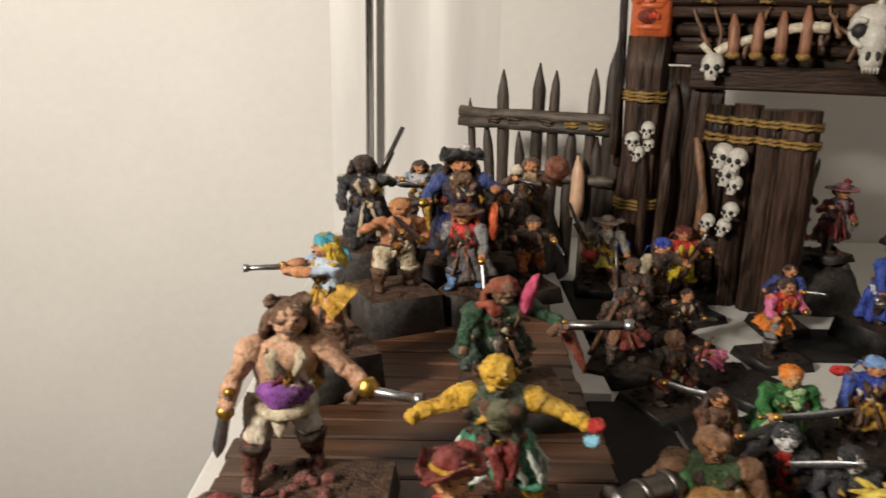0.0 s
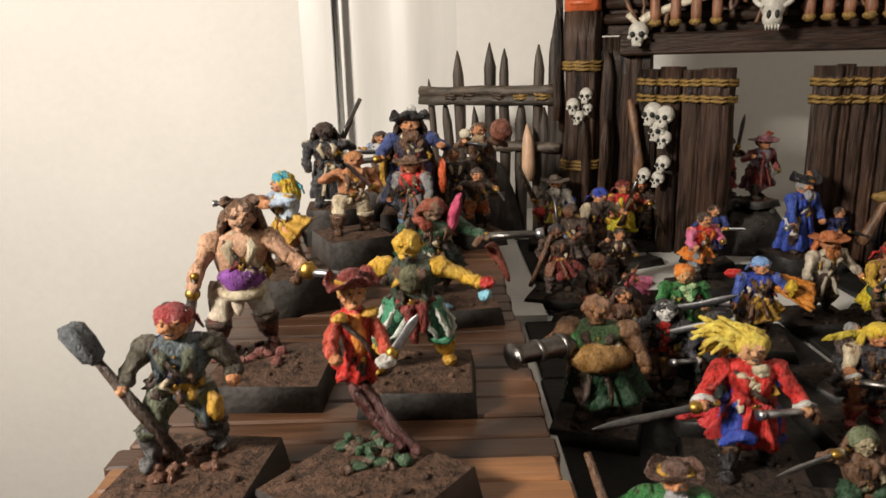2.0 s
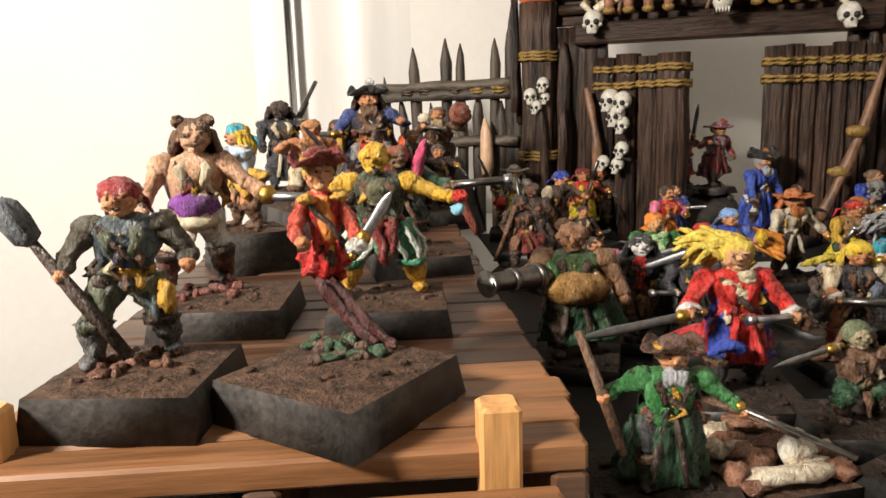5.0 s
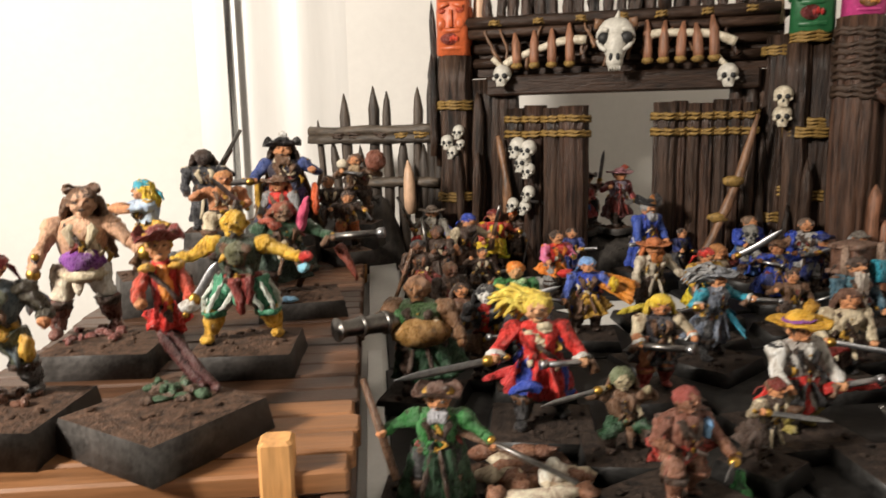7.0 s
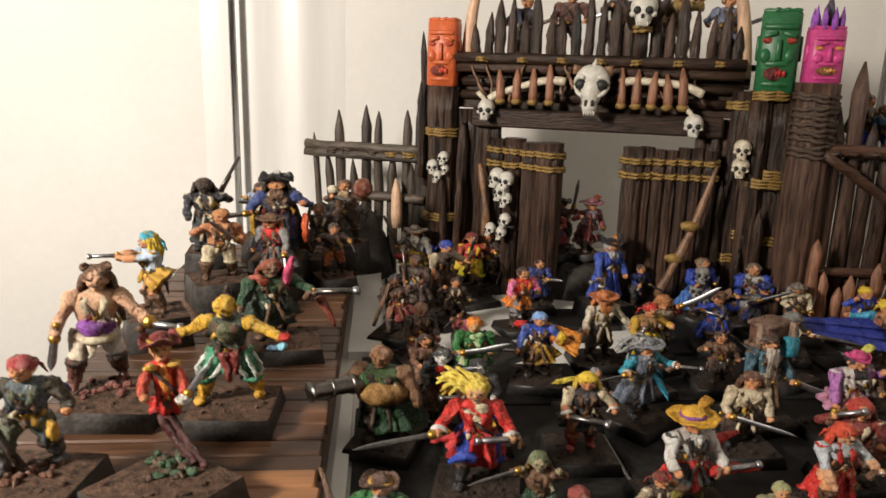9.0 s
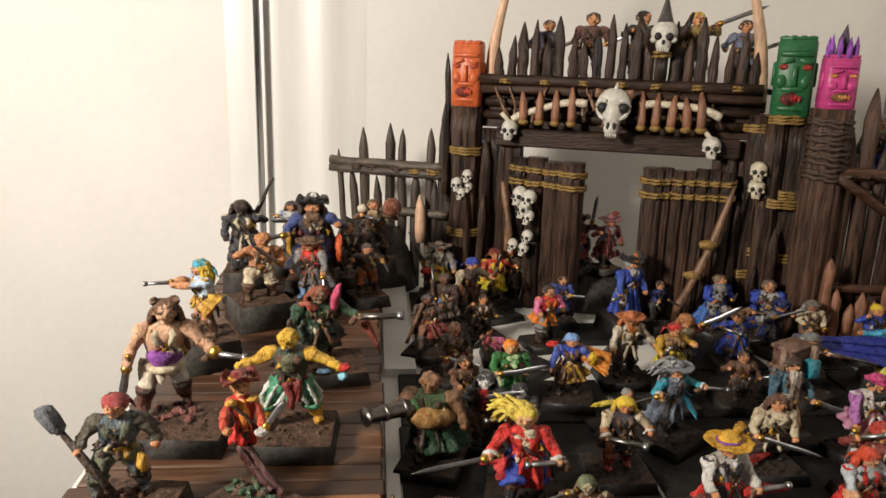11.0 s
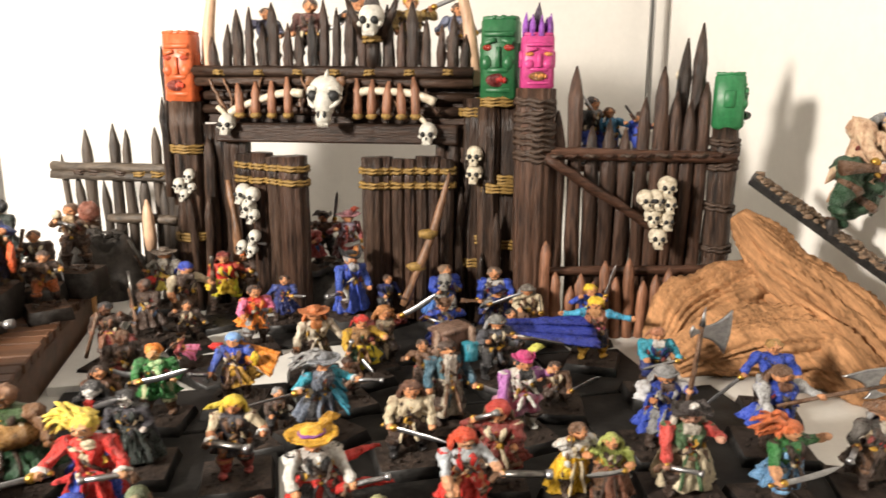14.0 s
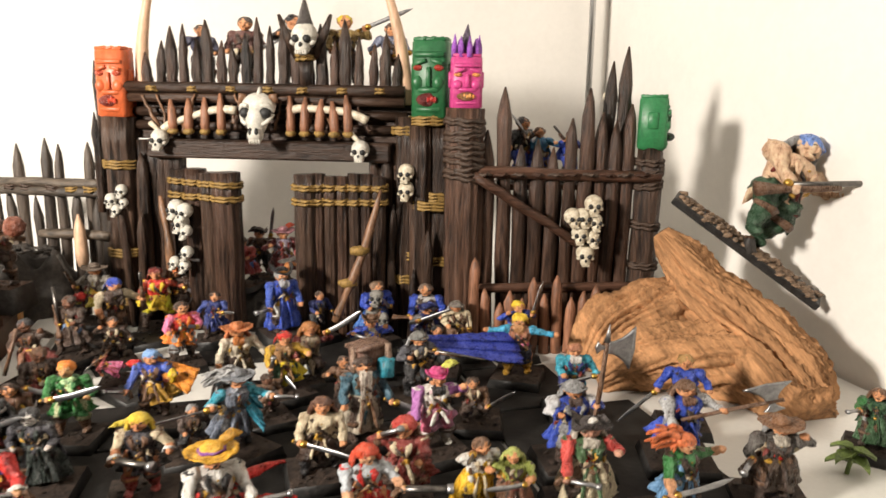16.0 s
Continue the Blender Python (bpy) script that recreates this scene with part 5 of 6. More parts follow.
def figure(x, y, crown, label, yaw=0.0, ground=0.0, base_h=3.5, base=20, **f):
    """Places a miniature whose crown is at that height over the shelf."""
    COUNT[0] += 1
    if ground == 0.0 and any(x0 < x < x1 and y0 < y < y1 for x0, y0, x1, y1 in DARK_SHEETS):
        ground = 2.0
    base_h += random.Random(COUNT[0]).uniform(-0.3, 0.4)
    f.setdefault("base_yaw", random.Random(COUNT[0]).uniform(-14, 14))
    f.setdefault("look", random.Random(COUNT[0]).uniform(-0.5, 0.5))
    f.setdefault("lean", (random.Random(COUNT[0] + 50).uniform(-0.9, 0.9), random.Random(COUNT[0] + 90).uniform(-1.6, 0.2), 0))
    f.update(seed=COUNT[0] * 7, base=base, base_h=base_h)
    rnd = random.Random(COUNT[0] + 11)
    f.setdefault("r", rnd.choice(((-5.0, -3.5, 13), (-6.5, -3, 19), (-4, -5.5, 15), (-7.5, -1, 14), (-5, -2, 22))))
    f.setdefault("l", rnd.choice(((5.0, -3.5, 12), (6.5, -3, 18), (4, -5.5, 16), (7.5, -1, 13), (5, -2, 22))))
    f.setdefault("arms", ((rnd.choice("rl"), rnd.choice(("cutlass", "pistol", "sword", "musket", "dagger")), (rnd.uniform(-1, 1), -0.5, rnd.uniform(-0.4, 0.8))),))
    f.setdefault("spread", rnd.uniform(2.4, 3.8))
    f.setdefault("stride", rnd.uniform(0.5, 2.6))
    f.setdefault("fat", 1.16)
    if yaw == 0.0:
        yaw = rnd.uniform(-28, 28)
    f["yaw"] = yaw
    # Raised bases get sides with the lamplight already in their colour.
    f.setdefault("side", LIT_BASE if ground > 10 else BASE_BLACK)
    # Shelf bases take the scatter with shade in its colour.
    f.setdefault("scatter", EARTH if ground > 10 else SHADED_SCATTER)
    hatted = 1.6 if f.get("hat") in ("tricorn", "wide", "bicorne") else 0.5
    f["scale"] = (crown - ground - base_h - 0.6) / (26.6 + hatted - f.get("crouch", 0.0))
    f.setdefault("wide", 1.2 if ground > 10 or x < 190 else 1.3)
    sc = figure_mesh("miniature", f)
    ob = solid("miniature", sc, (x, y, ground), label, "figurine", yaw=yaw)
    return ob

# ---- miniatures on the landing stage ----
figure(11, 116, 57.5, "bald yellow skinned pirate miniature in striped green trousers", yaw=-4, ground=20, base_h=5.5, base=25, base_yaw=2, base_at=(1, -2), lean=(0, -0.4, 0), skin=(0.60, 0.34, 0.03), top=(0.035, 0.05, 0.03), sleeve=(0.60, 0.34, 0.03), bare=True, legs=(0.05, 0.24, 0.13), legs2=(0.05, 0.22, 0.12), stripes=(0.5, 0.55, 0.48), boots=(0.55, 0.30, 0.03), belt=DKRED, spread=5.2, r=(-10.5, -1.5, 16.5), l=(10.5, -2, 17), arms=(), extra=(("ball", (0, -2.9, 21.9), (0.55, 0.5, 0.8), (0.03, 0.02, 0.015)), ("ball", (0, -2.6, 18), (1.9, 1.2, 2.6), (0.10, 0.10, 0.05)), ("horn", (-0.5, -2.6, 13), (0.6, -3.4, 6), DKRED), ("horn", (1.5, -2.2, 13), (2.0, -3.2, 7.5), DKRED), ("ball", (11.3, -3, 15), 1.0, (0.2, 0.45, 0.6)), ("ball", (11.5, -2.5, 17.2), 1.1, RED), ("ball", (0, 1, 27), (0.8, 0.8, 1.4), (0.05, 0.03, 0.02))))
figure(-29, 126, 63, "burly bare chested pirate miniature with purple sash", yaw=14, ground=20, base_h=5.5, base=27, base_yaw=-17, base_at=(8, -7), tufts=((0.16, 0.05, 0.04),), fat=1.22, wide=1.05, skin=(0.54, 0.31, 0.19), top=(0.54, 0.31, 0.19), bare=True, sleeve=(0.54, 0.31, 0.19), legs=(0.58, 0.47, 0.36), legs2=WHITE, boots=(0.13, 0.045, 0.03), belt=GOLDEN, hair=BROWN, hair_kind="long", spread=4.2, stride=2.4, r=(-7.5, -2.5, 13), l=(10, -5, 14.5), arms=(("l", "pistol", (0.9, -0.6, 0)), ("r", "dagger", (-0.2, 0.2, -1))), extra=(("ball", (-2.0, 0, 26.3), 1.0, BROWN), ("ball", (2.0, 0, 26.3), 1.0, BROWN), ("ball", (0, -1.2, 13.6), (3.6, 3.0, 2.6), PURPLE), ("ball", (0, -0.6, 11), (4.3, 3.4, 1.7), CREAM), ("horn", (3, 1.5, 23), (5.5, 2, 13), BROWN), ("ball", (10.2, -5, 14.8), 1.5, GOLD)))
figure(3, 83, 58.5, "red coated peg leg pirate miniature in dark red hat", yaw=20, ground=20, base_h=6.5, base=27, base_yaw=33, base_at=(1.5, -13), feet=(4.0, -7.5), lean=(-0.6, 1.0, 0), tufts=((0.03, 0.07, 0.03), (0.09, 0.05, 0.03)), top=RED, sleeve=(0.45, 0.06, 0.03), wide=0.92, coat=RED, coat_z=10.6, legs=(0.06, 0.014, 0.011), boots=(0.06, 0.014, 0.011), column=True, fat=0.78, spread=1.3, stride=0.6, hair=YELLOW, hat="tricorn", hat_col=DKRED, hat_trim=GOLDEN, vest=ORANGE, r=(-4.5, -5, 15), l=(4, -5.5, 14), arms=(("l", "dagger", (0.5, -0.3, 0.8)),), extra=(("ball", (3.5, -6, 14), (1.9, 1.2, 1.3), WHITE), ("ball", (-2.8, -2.5, 20.6), (1.6, 1.2, 0.8), GOLDEN), ("ball", (2.6, -2.3, 20.8), (1.6, 1.2, 0.8), GOLDEN)))
figure(-27, 78, 55, "pirate miniature in red bandana carrying a gun swab", yaw=6, ground=20, base_h=6.5, base=25, base_yaw=-13, base_at=(2, -4), tufts=((0.16, 0.07, 0.04),), top=(0.06, 0.08, 0.09), sleeve=(0.07, 0.06, 0.04), legs=(0.09, 0.10, 0.06), boots=(0.12, 0.12, 0.12), belt=GOLDEN, hat="bandana", hat_col=(0.28, 0.03, 0.03), vest=NAVY, spread=4.2, r=(-7.2, -2, 13.5), l=(7, -2, 14), cape=NAVY, cape_l=3.5, arms=(("r", "mop", (-0.5, 0.12, 0.85)),), extra=(("ball", (4.5, -2, 9.5), (1.2, 1.2, 2.6), GOLDEN),))
figure(-27, 177, 61, "blond pirate miniature in teal headscarf aiming a pistol", yaw=-70, ground=20, base_h=11, base=22, top=(0.42, 0.52, 0.70), legs=SKIN, boots=BROWN, belt=GOLDEN, coat=GOLDEN, coat_z=10, hair=YELLOW, hair_kind="long", hat="bandana", hat_col=TEAL, r=(-1.5, -9, 19), l=(1.5, -8.5, 19), bare=True, arms=(("r", "pistol", (0, -1, 0.05)),))
figure(-14, 222, 61, "muscular barbarian miniature on a layered dark base", yaw=15, wide=1.25, ground=20, base_h=11, base=25, base_yaw=10, fat=1.15, skin=TAN, top=TAN, bare=True, legs=CREAM, boots=BROWN, hair=(0.40, 0.17, 0.05), hair_kind="short", crouch=1, spread=3.6, r=(-6, -3, 20), l=(5, -3, 15), beard=(0.35, 0.15, 0.05))
figure(-26, 261, 68, "all black pirate miniature carrying a long gun", yaw=10, wide=1.25, ground=20, base_h=14, base=22, skin=(0.04, 0.025, 0.02), top=(0.03, 0.03, 0.035), legs=(0.04, 0.04, 0.045), boots=BLACK, hair=DKBROWN, hair_kind="long", coat=(0.035, 0.035, 0.04), coat_z=3, spread=3.4, stride=2.5, r=(-5, -2, 12), l=(4, 3, 20), arms=(("l", "musket", (0.4, 0.5, 0.8)),))
figure(7, 250, 73, "pirate captain miniature in black skull hat and blue coat", yaw=5, wide=1.25, ground=20, base_h=14, base=25, fat=1.2, top=(0.03, 0.025, 0.04), sleeve=(0.035, 0.06, 0.20), coat=(0.02, 0.022, 0.05), coat_z=1.5, legs=NAVY, boots=BLACK, vest=DKRED, ruff=CREAM, hat="tricorn", hat_col=BLACK, hair=DKBROWN, hair_kind="long", beard=BROWN, cape=(0.10, 0.055, 0.015), cape_w=1.3, cape_l=20, r=(-7, -4, 15), l=(6.5, -3, 18), extra=(("ball", (0, -3.6, 28.6), (1.1, 0.5, 0.9), WHITE), ("ball", (7, 0.5, 9), (1.0, 1.2, 5), (0.6, 0.09, 0.02)), ("ball", (-6.5, 0.8, 12), (0.9, 1.2, 6), GOLDEN)))
figure(9, 226, 59, "red haired pirate miniature in brown hat and grey coat", wide=1.25, ground=20, base_h=10, base=18, top=RED, sleeve=GREY, coat=(0.12, 0.11, 0.11), coat_z=4, legs=BLACK, boots=(0.12, 0.22, 0.38), hair=(0.32, 0.07, 0.02), hair_kind="long", hat="wide", hat_col=BROWN, r=(-6, -3, 12), l=(5.5, -3, 12), arms=(("l", "rapier", (0.2, -0.3, -1)),))
figure(15, 169, 54, "dark green coated pirate miniature with tentacle and long pistol", yaw=20, wide=1.25, ground=20, base_h=5, base=26, base_yaw=-12, base_at=(5, -4), fat=1.35, skin=(0.20, 0.12, 0.07), top=DKGREEN, coat=(0.012, 0.03, 0.018), coat_z=5, legs=(0.012, 0.03, 0.018), boots=BROWN, peg=True, hair=(0.22, 0.05, 0.02), hair_kind="long", belt=(0.25, 0.22, 0.16), crouch=2, r=(-8, -4, 13), l=(9.5, -6, 17), arms=(("l", "blunderbuss", (0.85, -0.5, 0.1)),), extra=(("horn", (3, -3, 17), (4.5, -5, 26), (0.45, 0.05, 0.12)), ("horn", (-2, -4, 18), (-6, -4, 20), (0.3, 0.06, 0.03)), ("horn", (11, -4, 12), (15, -5, 2), (0.22, 0.05, 0.03)), ("ball", (-2, -11.5, 0.5), (1.8, 1.4, 0.8), (0.22, 0.42, 0.66))))
figure(-8, 300, 60, "pirate miniature in striped shirt and cap", ground=20, base_h=13, base=18, top=(0.45, 0.45, 0.45), sleeve=(0.28, 0.33, 0.42), legs=BROWN, hat="bandana", hat_col=DKBROWN)
figure(4, 290, 66, "hunched black coated pirate miniature", yaw=-30, wide=1.25, ground=20, base_h=14, base=18, top=(0.02, 0.028, 0.024), legs=BLACK, hair=(0.10, 0.09, 0.06), hat="hood", hat_col=(0.03, 0.035, 0.03), coat=(0.02, 0.028, 0.024), coat_z=3)
figure(36, 286, 64, "brown leather clad pirate miniature lifting a keg", yaw=-10, wide=1.25, ground=20, base_h=12, base=20, fat=1.2, top=BROWN, legs=DKBROWN, hair=(0.12, 0.06, 0.03), beard=(0.32, 0.22, 0.12), r=(-4, -3, 20), l=(5.5, -3, 21), extra=(("ball", (6.5, -3, 24), (3.4, 3.2, 4.2), (0.17, 0.05, 0.025)), ("ball", (-4, -3, 23), (1.8, 1.8, 1.8), BONE)))
figure(24, 268, 55, "dark brown pirate miniature with a club", yaw=10, wide=1.25, ground=20, base_h=9, base=18, top=DKBROWN, legs=DKBROWN, hair=BROWN, r=(-5, -3, 19), arms=(("r", "staff", (0.2, -0.2, 1)),))
figure(32, 247, 50, "shadowed brown pirate miniature with orange sash", yaw=10, ground=20, base_h=5, base=18, top=DKBROWN, legs=(0.35, 0.09, 0.02), hair=DKBROWN, vest=(0.3, 0.10, 0.03))

# ---- miniatures on the shelf, front rows ----
figure(81, 103, 37, "wild blond pirate miniature in red coat with sword and pistol", yaw=-8, base=26, fat=1.1, top=RED, sleeve=RED, coat=(0.42, 0.02, 0.02), coat_z=6, legs=BLUE, boots=BLACK, hair=(0.62, 0.44, 0.06), hair_kind="wild", ruff=CREAM, cuff=WHITE, spread=3.6, stride=3, r=(-7.5, -5, 15), l=(7, -4, 14), arms=(("r", "sword", (-0.92, -0.3, -0.12)), ("l", "pistol", (-0.9, -0.3, 0.05))), extra=(("horn", (-1, -5, 9), (-6, -7, 8.5), BLUE), ("horn", (0, 2, 10), (-10, 4, 7), (0.4, 0.02, 0.02))), skin=(0.55, 0.28, 0.14))
figure(85, 133, 31, "pale faced vampire pirate miniature in black cloak", base=22, top=(0.03, 0.028, 0.035), face=(0.62, 0.60, 0.56), legs=BLACK, coat=(0.022, 0.02, 0.028), coat_z=1.5, hair=BLACK, cape=(0.02, 0.018, 0.026), cape_w=1.2, r=(-4.5, -3, 14), l=(4.5, -3, 14), skin=(0.45, 0.4, 0.36))
figure(87, 168, 33, "orange haired elf miniature in green tunic with cutlass", yaw=-5, top=GREEN, ruff=(0.35, 0.5, 0.25), legs=(0.35, 0.36, 0.20), boots=BROWN, coat=GREEN, coat_z=8, hair=ORANGE, hair_kind="short", spread=3.2, r=(-4.5, -5, 15), l=(5, -2, 14), arms=(("r", "cutlass", (0.95, -0.2, 0.2)),), skin=(0.6, 0.32, 0.14))
figure(115, 120, 32, "blond pirate miniature in black dress with multi barrel gun", yaw=-5, base=22, top=(0.03, 0.025, 0.03), skin=TAN, bare=True, sleeve=CREAM, legs=TAN, boots=(0.38, 0.07, 0.06), coat=BLACK, coat_z=8.5, hair=(0.60, 0.42, 0.04), hair_kind="pony", hat="bandana", hat_col=YELLOW, r=(-5, -5, 14), l=(7.5, -3, 15), arms=(("r", "blunderbuss", (0.9, -0.5, 0.05)),), extra=(("horn", (2, 2, 22), (-8, 4, 20), (0.42, 0.33, 0.03)),), cuff=WHITE)
figure(141, 143, 34, "grey haired duellist miniature in teal coat with pistol", yaw=25, base=24, top=(0.13, 0.15, 0.19), sleeve=TEAL, coat=(0.10, 0.12, 0.16), coat_z=5, legs=BLACK, boots=BLACK, hair=(0.30, 0.30, 0.30), hair_kind="wild", hat="wide", hat_col=(0.2, 0.21, 0.23), cuff=WHITE, ruff=(0.3, 0.32, 0.36), r=(-8, -3, 17), l=(9, -5, 17), arms=(("r", "rapier", (-0.95, 0.1, -0.05)), ("l", "pistol", (0.85, -0.5, -0.1))), cape=(0.02, 0.24, 0.36), sweep=(7, -4, 0), cape_l=11)
figure(137, 92, 34, "pirate miniature in yellow feathered hat and red coat", yaw=15, base=25, top=(0.45, 0.43, 0.40), sleeve=WHITE, coat=RED, coat_z=5, legs=BLACK, boots=(0.25, 0.2, 0.05), hat="wide", hat_col=(0.62, 0.32, 0.02), hat_trim=PURPLE, feather=(0.60, 0.30, 0.02), ruff=WHITE, crouch=3, r=(-5, -4, 13), l=(6.5, -4, 12), arms=(("l", "pistol", (0.98, -0.2, 0.1)),), hair=DKBROWN, extra=(("horn", (4, 1, 12), (15, 3, 13), RED), ("horn", (3, -3, 8), (15, -4, 7), RED)))
figure(176, 87, 31, "red haired pirate miniature in white blouse and red skirt", yaw=8, base=22, top=(0.42, 0.45, 0.48), sleeve=(0.42, 0.45, 0.48), coat=RED, coat_z=3, legs=SKIN, boots=BROWN, hair=(0.50, 0.05, 0.015), hair_kind="long", hat="bandana", hat_col=(0.55, 0.06, 0.02), vest=DKGREEN, r=(-5, -6, 12), l=(8, -5, 14), arms=(("l", "blunderbuss", (0.95, -0.35, -0.02)),), crouch=2, bare=True, skin=(0.55, 0.29, 0.16))
figure(190, 101, 31, "crouching pirate miniature in dull red hood", yaw=-20, base=18, top=DKRED, legs=BROWN, hat="hood", hat_col=(0.36, 0.03, 0.02), crouch=2, coat=DKRED)
figure(167, 122, 31, "brown haired pirate miniature in cream shirt", yaw=-5, base=22, top=CREAM, sleeve=CREAM, legs=DKBROWN, boots=BLACK, vest=DKBROWN, hair=(0.10, 0.04, 0.02), hair_kind="long", crouch=2, r=(-5.5, -3, 13), l=(5.5, -3, 12), coat=DKBROWN)
figure(184, 142, 36, "white bearded pedlar miniature with crate on his back", base=22, top=(0.07, 0.16, 0.20), sleeve=(0.04, 0.10, 0.14), legs=DKBROWN, beard=(0.45, 0.40, 0.34), beard_len=11, hair=DKBROWN, hat="bandana", hat_col=DKBROWN, coat=(0.28, 0.24, 0.18), coat_z=3, r=(-6, -3, 12), l=(7, -3, 11), arms=(("l", "cutlass", (0.8, -0.5, -0.4)),), extra=(("box", (2.5, 2.5, 25), (9, 6, 8), (0.10, 0.045, 0.025)), ("box", (2.5, 2.5, 28.6), (10, 7, 1.2), (0.16, 0.09, 0.06)), ("box", (2.5, 2.5, 21.6), (10, 7, 1.2), (0.16, 0.09, 0.06)), ("box", (-2.2, 0.2, 25), (1.2, 1.6, 8.6), (0.2, 0.13, 0.09)), ("box", (7.0, -0.8, 25), (1.2, 1.6, 8.6), (0.2, 0.13, 0.09)), ("box", (6, -1.5, 22), (4, 3, 6), TEAL)))
figure(206, 128, 34, "dandy pirate miniature in pink hat and purple sleeves", yaw=5, base=22, top=WHITE, sleeve=(0.36, 0.13, 0.36), legs=(0.45, 0.09, 0.16), boots=WHITE, ruff=(0.55, 0.4, 0.42), hat="cap", hat_col=(0.50, 0.05, 0.18), feather=(0.6, 0.6, 0.10), beard=BLACK, hair=BLACK, belt=GOLDEN, vest=(0.5, 0.06, 0.06), coat=(0.45, 0.20, 0.30), coat_z=9, r=(-6, -4, 11), l=(6.5, -3, 21), spread=3.4, arms=(("r", "sword", (-0.4, -0.3, -0.9)),))
figure(208, 89, 28, "miniature in yellow dress raising a mug", yaw=5, base=14, top=WHITE, sleeve=WHITE, coat=(0.62, 0.34, 0.01), coat_z=1, legs=YELLOW, hair=BROWN, r=(-3, -3, 23), l=(5, -3, 13), belt=YELLOW)
figure(217, 84, 26, "miniature in green and brown dress", yaw=-20, base=14, top=(0.24, 0.28, 0.06), coat=(0.16, 0.06, 0.03), coat_z=1, legs=BROWN, hair=(0.30, 0.33, 0.08), hair_kind="long", bare=True)
figure(248, 110, 33, "dwarf miniature in blue tunic with silver halberd", base=24, fat=1.3, top=BLUE, sleeve=(0.45, 0.45, 0.46), coat=BLUE, coat_z=5, legs=GREY, boots=DKBROWN, beard=(0.08, 0.05, 0.04), hat="helm", hat_col=(0.2, 0.2, 0.2), r=(-4, -4, 17), l=(5, -4, 20), arms=(("l", "halberd", (0.06, -0.05, 1)),), cuff=BLUE)
figure(240, 83, 34, "grey haired pirate miniature in black hat and red sleeves", base=24, fat=1.2, top=(0.06, 0.12, 0.05), sleeve=(0.45, 0.05, 0.04), skin=(0.4, 0.2, 0.13), legs=BROWN, coat=CREAM, coat_z=2, hat="tricorn", hat_col=(0.03, 0.022, 0.02), hair=(0.40, 0.36, 0.30), hair_kind="long", beard=(0.40, 0.36, 0.30), r=(-5.5, -5, 11), l=(5.5, -5, 19), vest=RED, extra=(("ball", (0, -3.6, 28.4), (1.2, 0.5, 0.9), WHITE),), cape=CREAM, cape_l=17)
figure(284, 104, 33, "dwarf miniature in blue tunic swinging a long axe", yaw=-6, base=24, fat=1.3, top=BLUE, sleeve=(0.40, 0.40, 0.40), coat=BLUE, coat_z=6, legs=GREY, boots=DKBROWN, beard=(0.14, 0.06, 0.03), hat="bandana", hat_col=BROWN, ruff=(0.5, 0.5, 0.5), r=(-5, -6, 13), l=(8, -5, 18), arms=(("l", "axe", (0.93, -0.15, 0.28)),))
figure(264, 72, 31, "red haired pirate miniature in green shirt with cutlass", base=24, fat=1.1, top=GREEN, sleeve=GREEN, bare=True, skin=(0.52, 0.26, 0.13), legs=SKY, coat=(0.10, 0.22, 0.38), coat_z=6, hair=(0.50, 0.12, 0.03), hair_kind="wild", hat="bandana", hat_col=(0.5, 0.12, 0.03), r=(-6.5, -5, 11), l=(10, -1, 20), arms=(("r", "cutlass", (0.99, -0.1, 0.05)),))
figure(298, 76, 32, "dark leather clad miniature under a brown brimmed hat", yaw=-25, base=24, fat=1.2, top=(0.06, 0.055, 0.05), sleeve=(0.10, 0.09, 0.08), legs=BROWN, coat=(0.07, 0.045, 0.03), coat_z=4, hat="wide", hat_col=(0.19, 0.09, 0.04), beard=(0.4, 0.36, 0.3), vest=RED, r=(-6, -3, 14))
figure(266, 150, 31, "old sailor miniature in teal coat with white beard", base=20, top=TEAL, sleeve=TEAL, legs=NAVY, beard=(0.5, 0.48, 0.45), hair=(0.4, 0.2, 0.1), hat="bandana", hat_col=(0.3, 0.12, 0.06))
figure(303, 131, 30, "blue coated swordsman miniature with brown hair", yaw=-25, base=20, top=BLUE, sleeve=BLUE, legs=GREY, hair=(0.30, 0.17, 0.05), vest=WHITE, r=(-8, -3, 13), arms=(("r", "sword", (-0.6, -0.3, -0.6)),))
# ---- middle and back rows ----
figure(258, 187, 33, "yellow headed miniature in teal sleeves with arms spread", base=22, top=(0.30, 0.12, 0.06), sleeve=(0.05, 0.30, 0.48), legs=(0.03, 0.035, 0.06), boots=GOLDEN, belt=PINK, hair=YELLOW, hat="bandana", hat_col=YELLOW, beard=(0.4, 0.2, 0.08), r=(-11, -1, 19), l=(12, -2, 19), arms=())
figure(211, 176, 32, "musketeer miniature in a billowing blue cape", yaw=0, base=22, top=(0.06, 0.06, 0.07), legs=BLACK, boots=BLACK, hat="helm", hat_col=(0.14, 0.14, 0.13), cape=(0.012, 0.03, 0.30), sweep=(37, -6, 8), cape_l=15, cape_w=1.25, r=(-4, -3, 17), l=(5, -4, 18), arms=(("l", "musket", (0.85, -0.45, -0.25)),))
figure(208, 250, 34, "officer miniature in bright blue coat", base=20, top=BLUE, sleeve=BLUE, coat=(0.04, 0.12, 0.36), coat_z=2, legs=NAVY, hair=(0.16, 0.10, 0.06), vest=(0.14, 0.05, 0.03), r=(-4, -4, 15), l=(4, -4, 15), belt=GOLDEN)
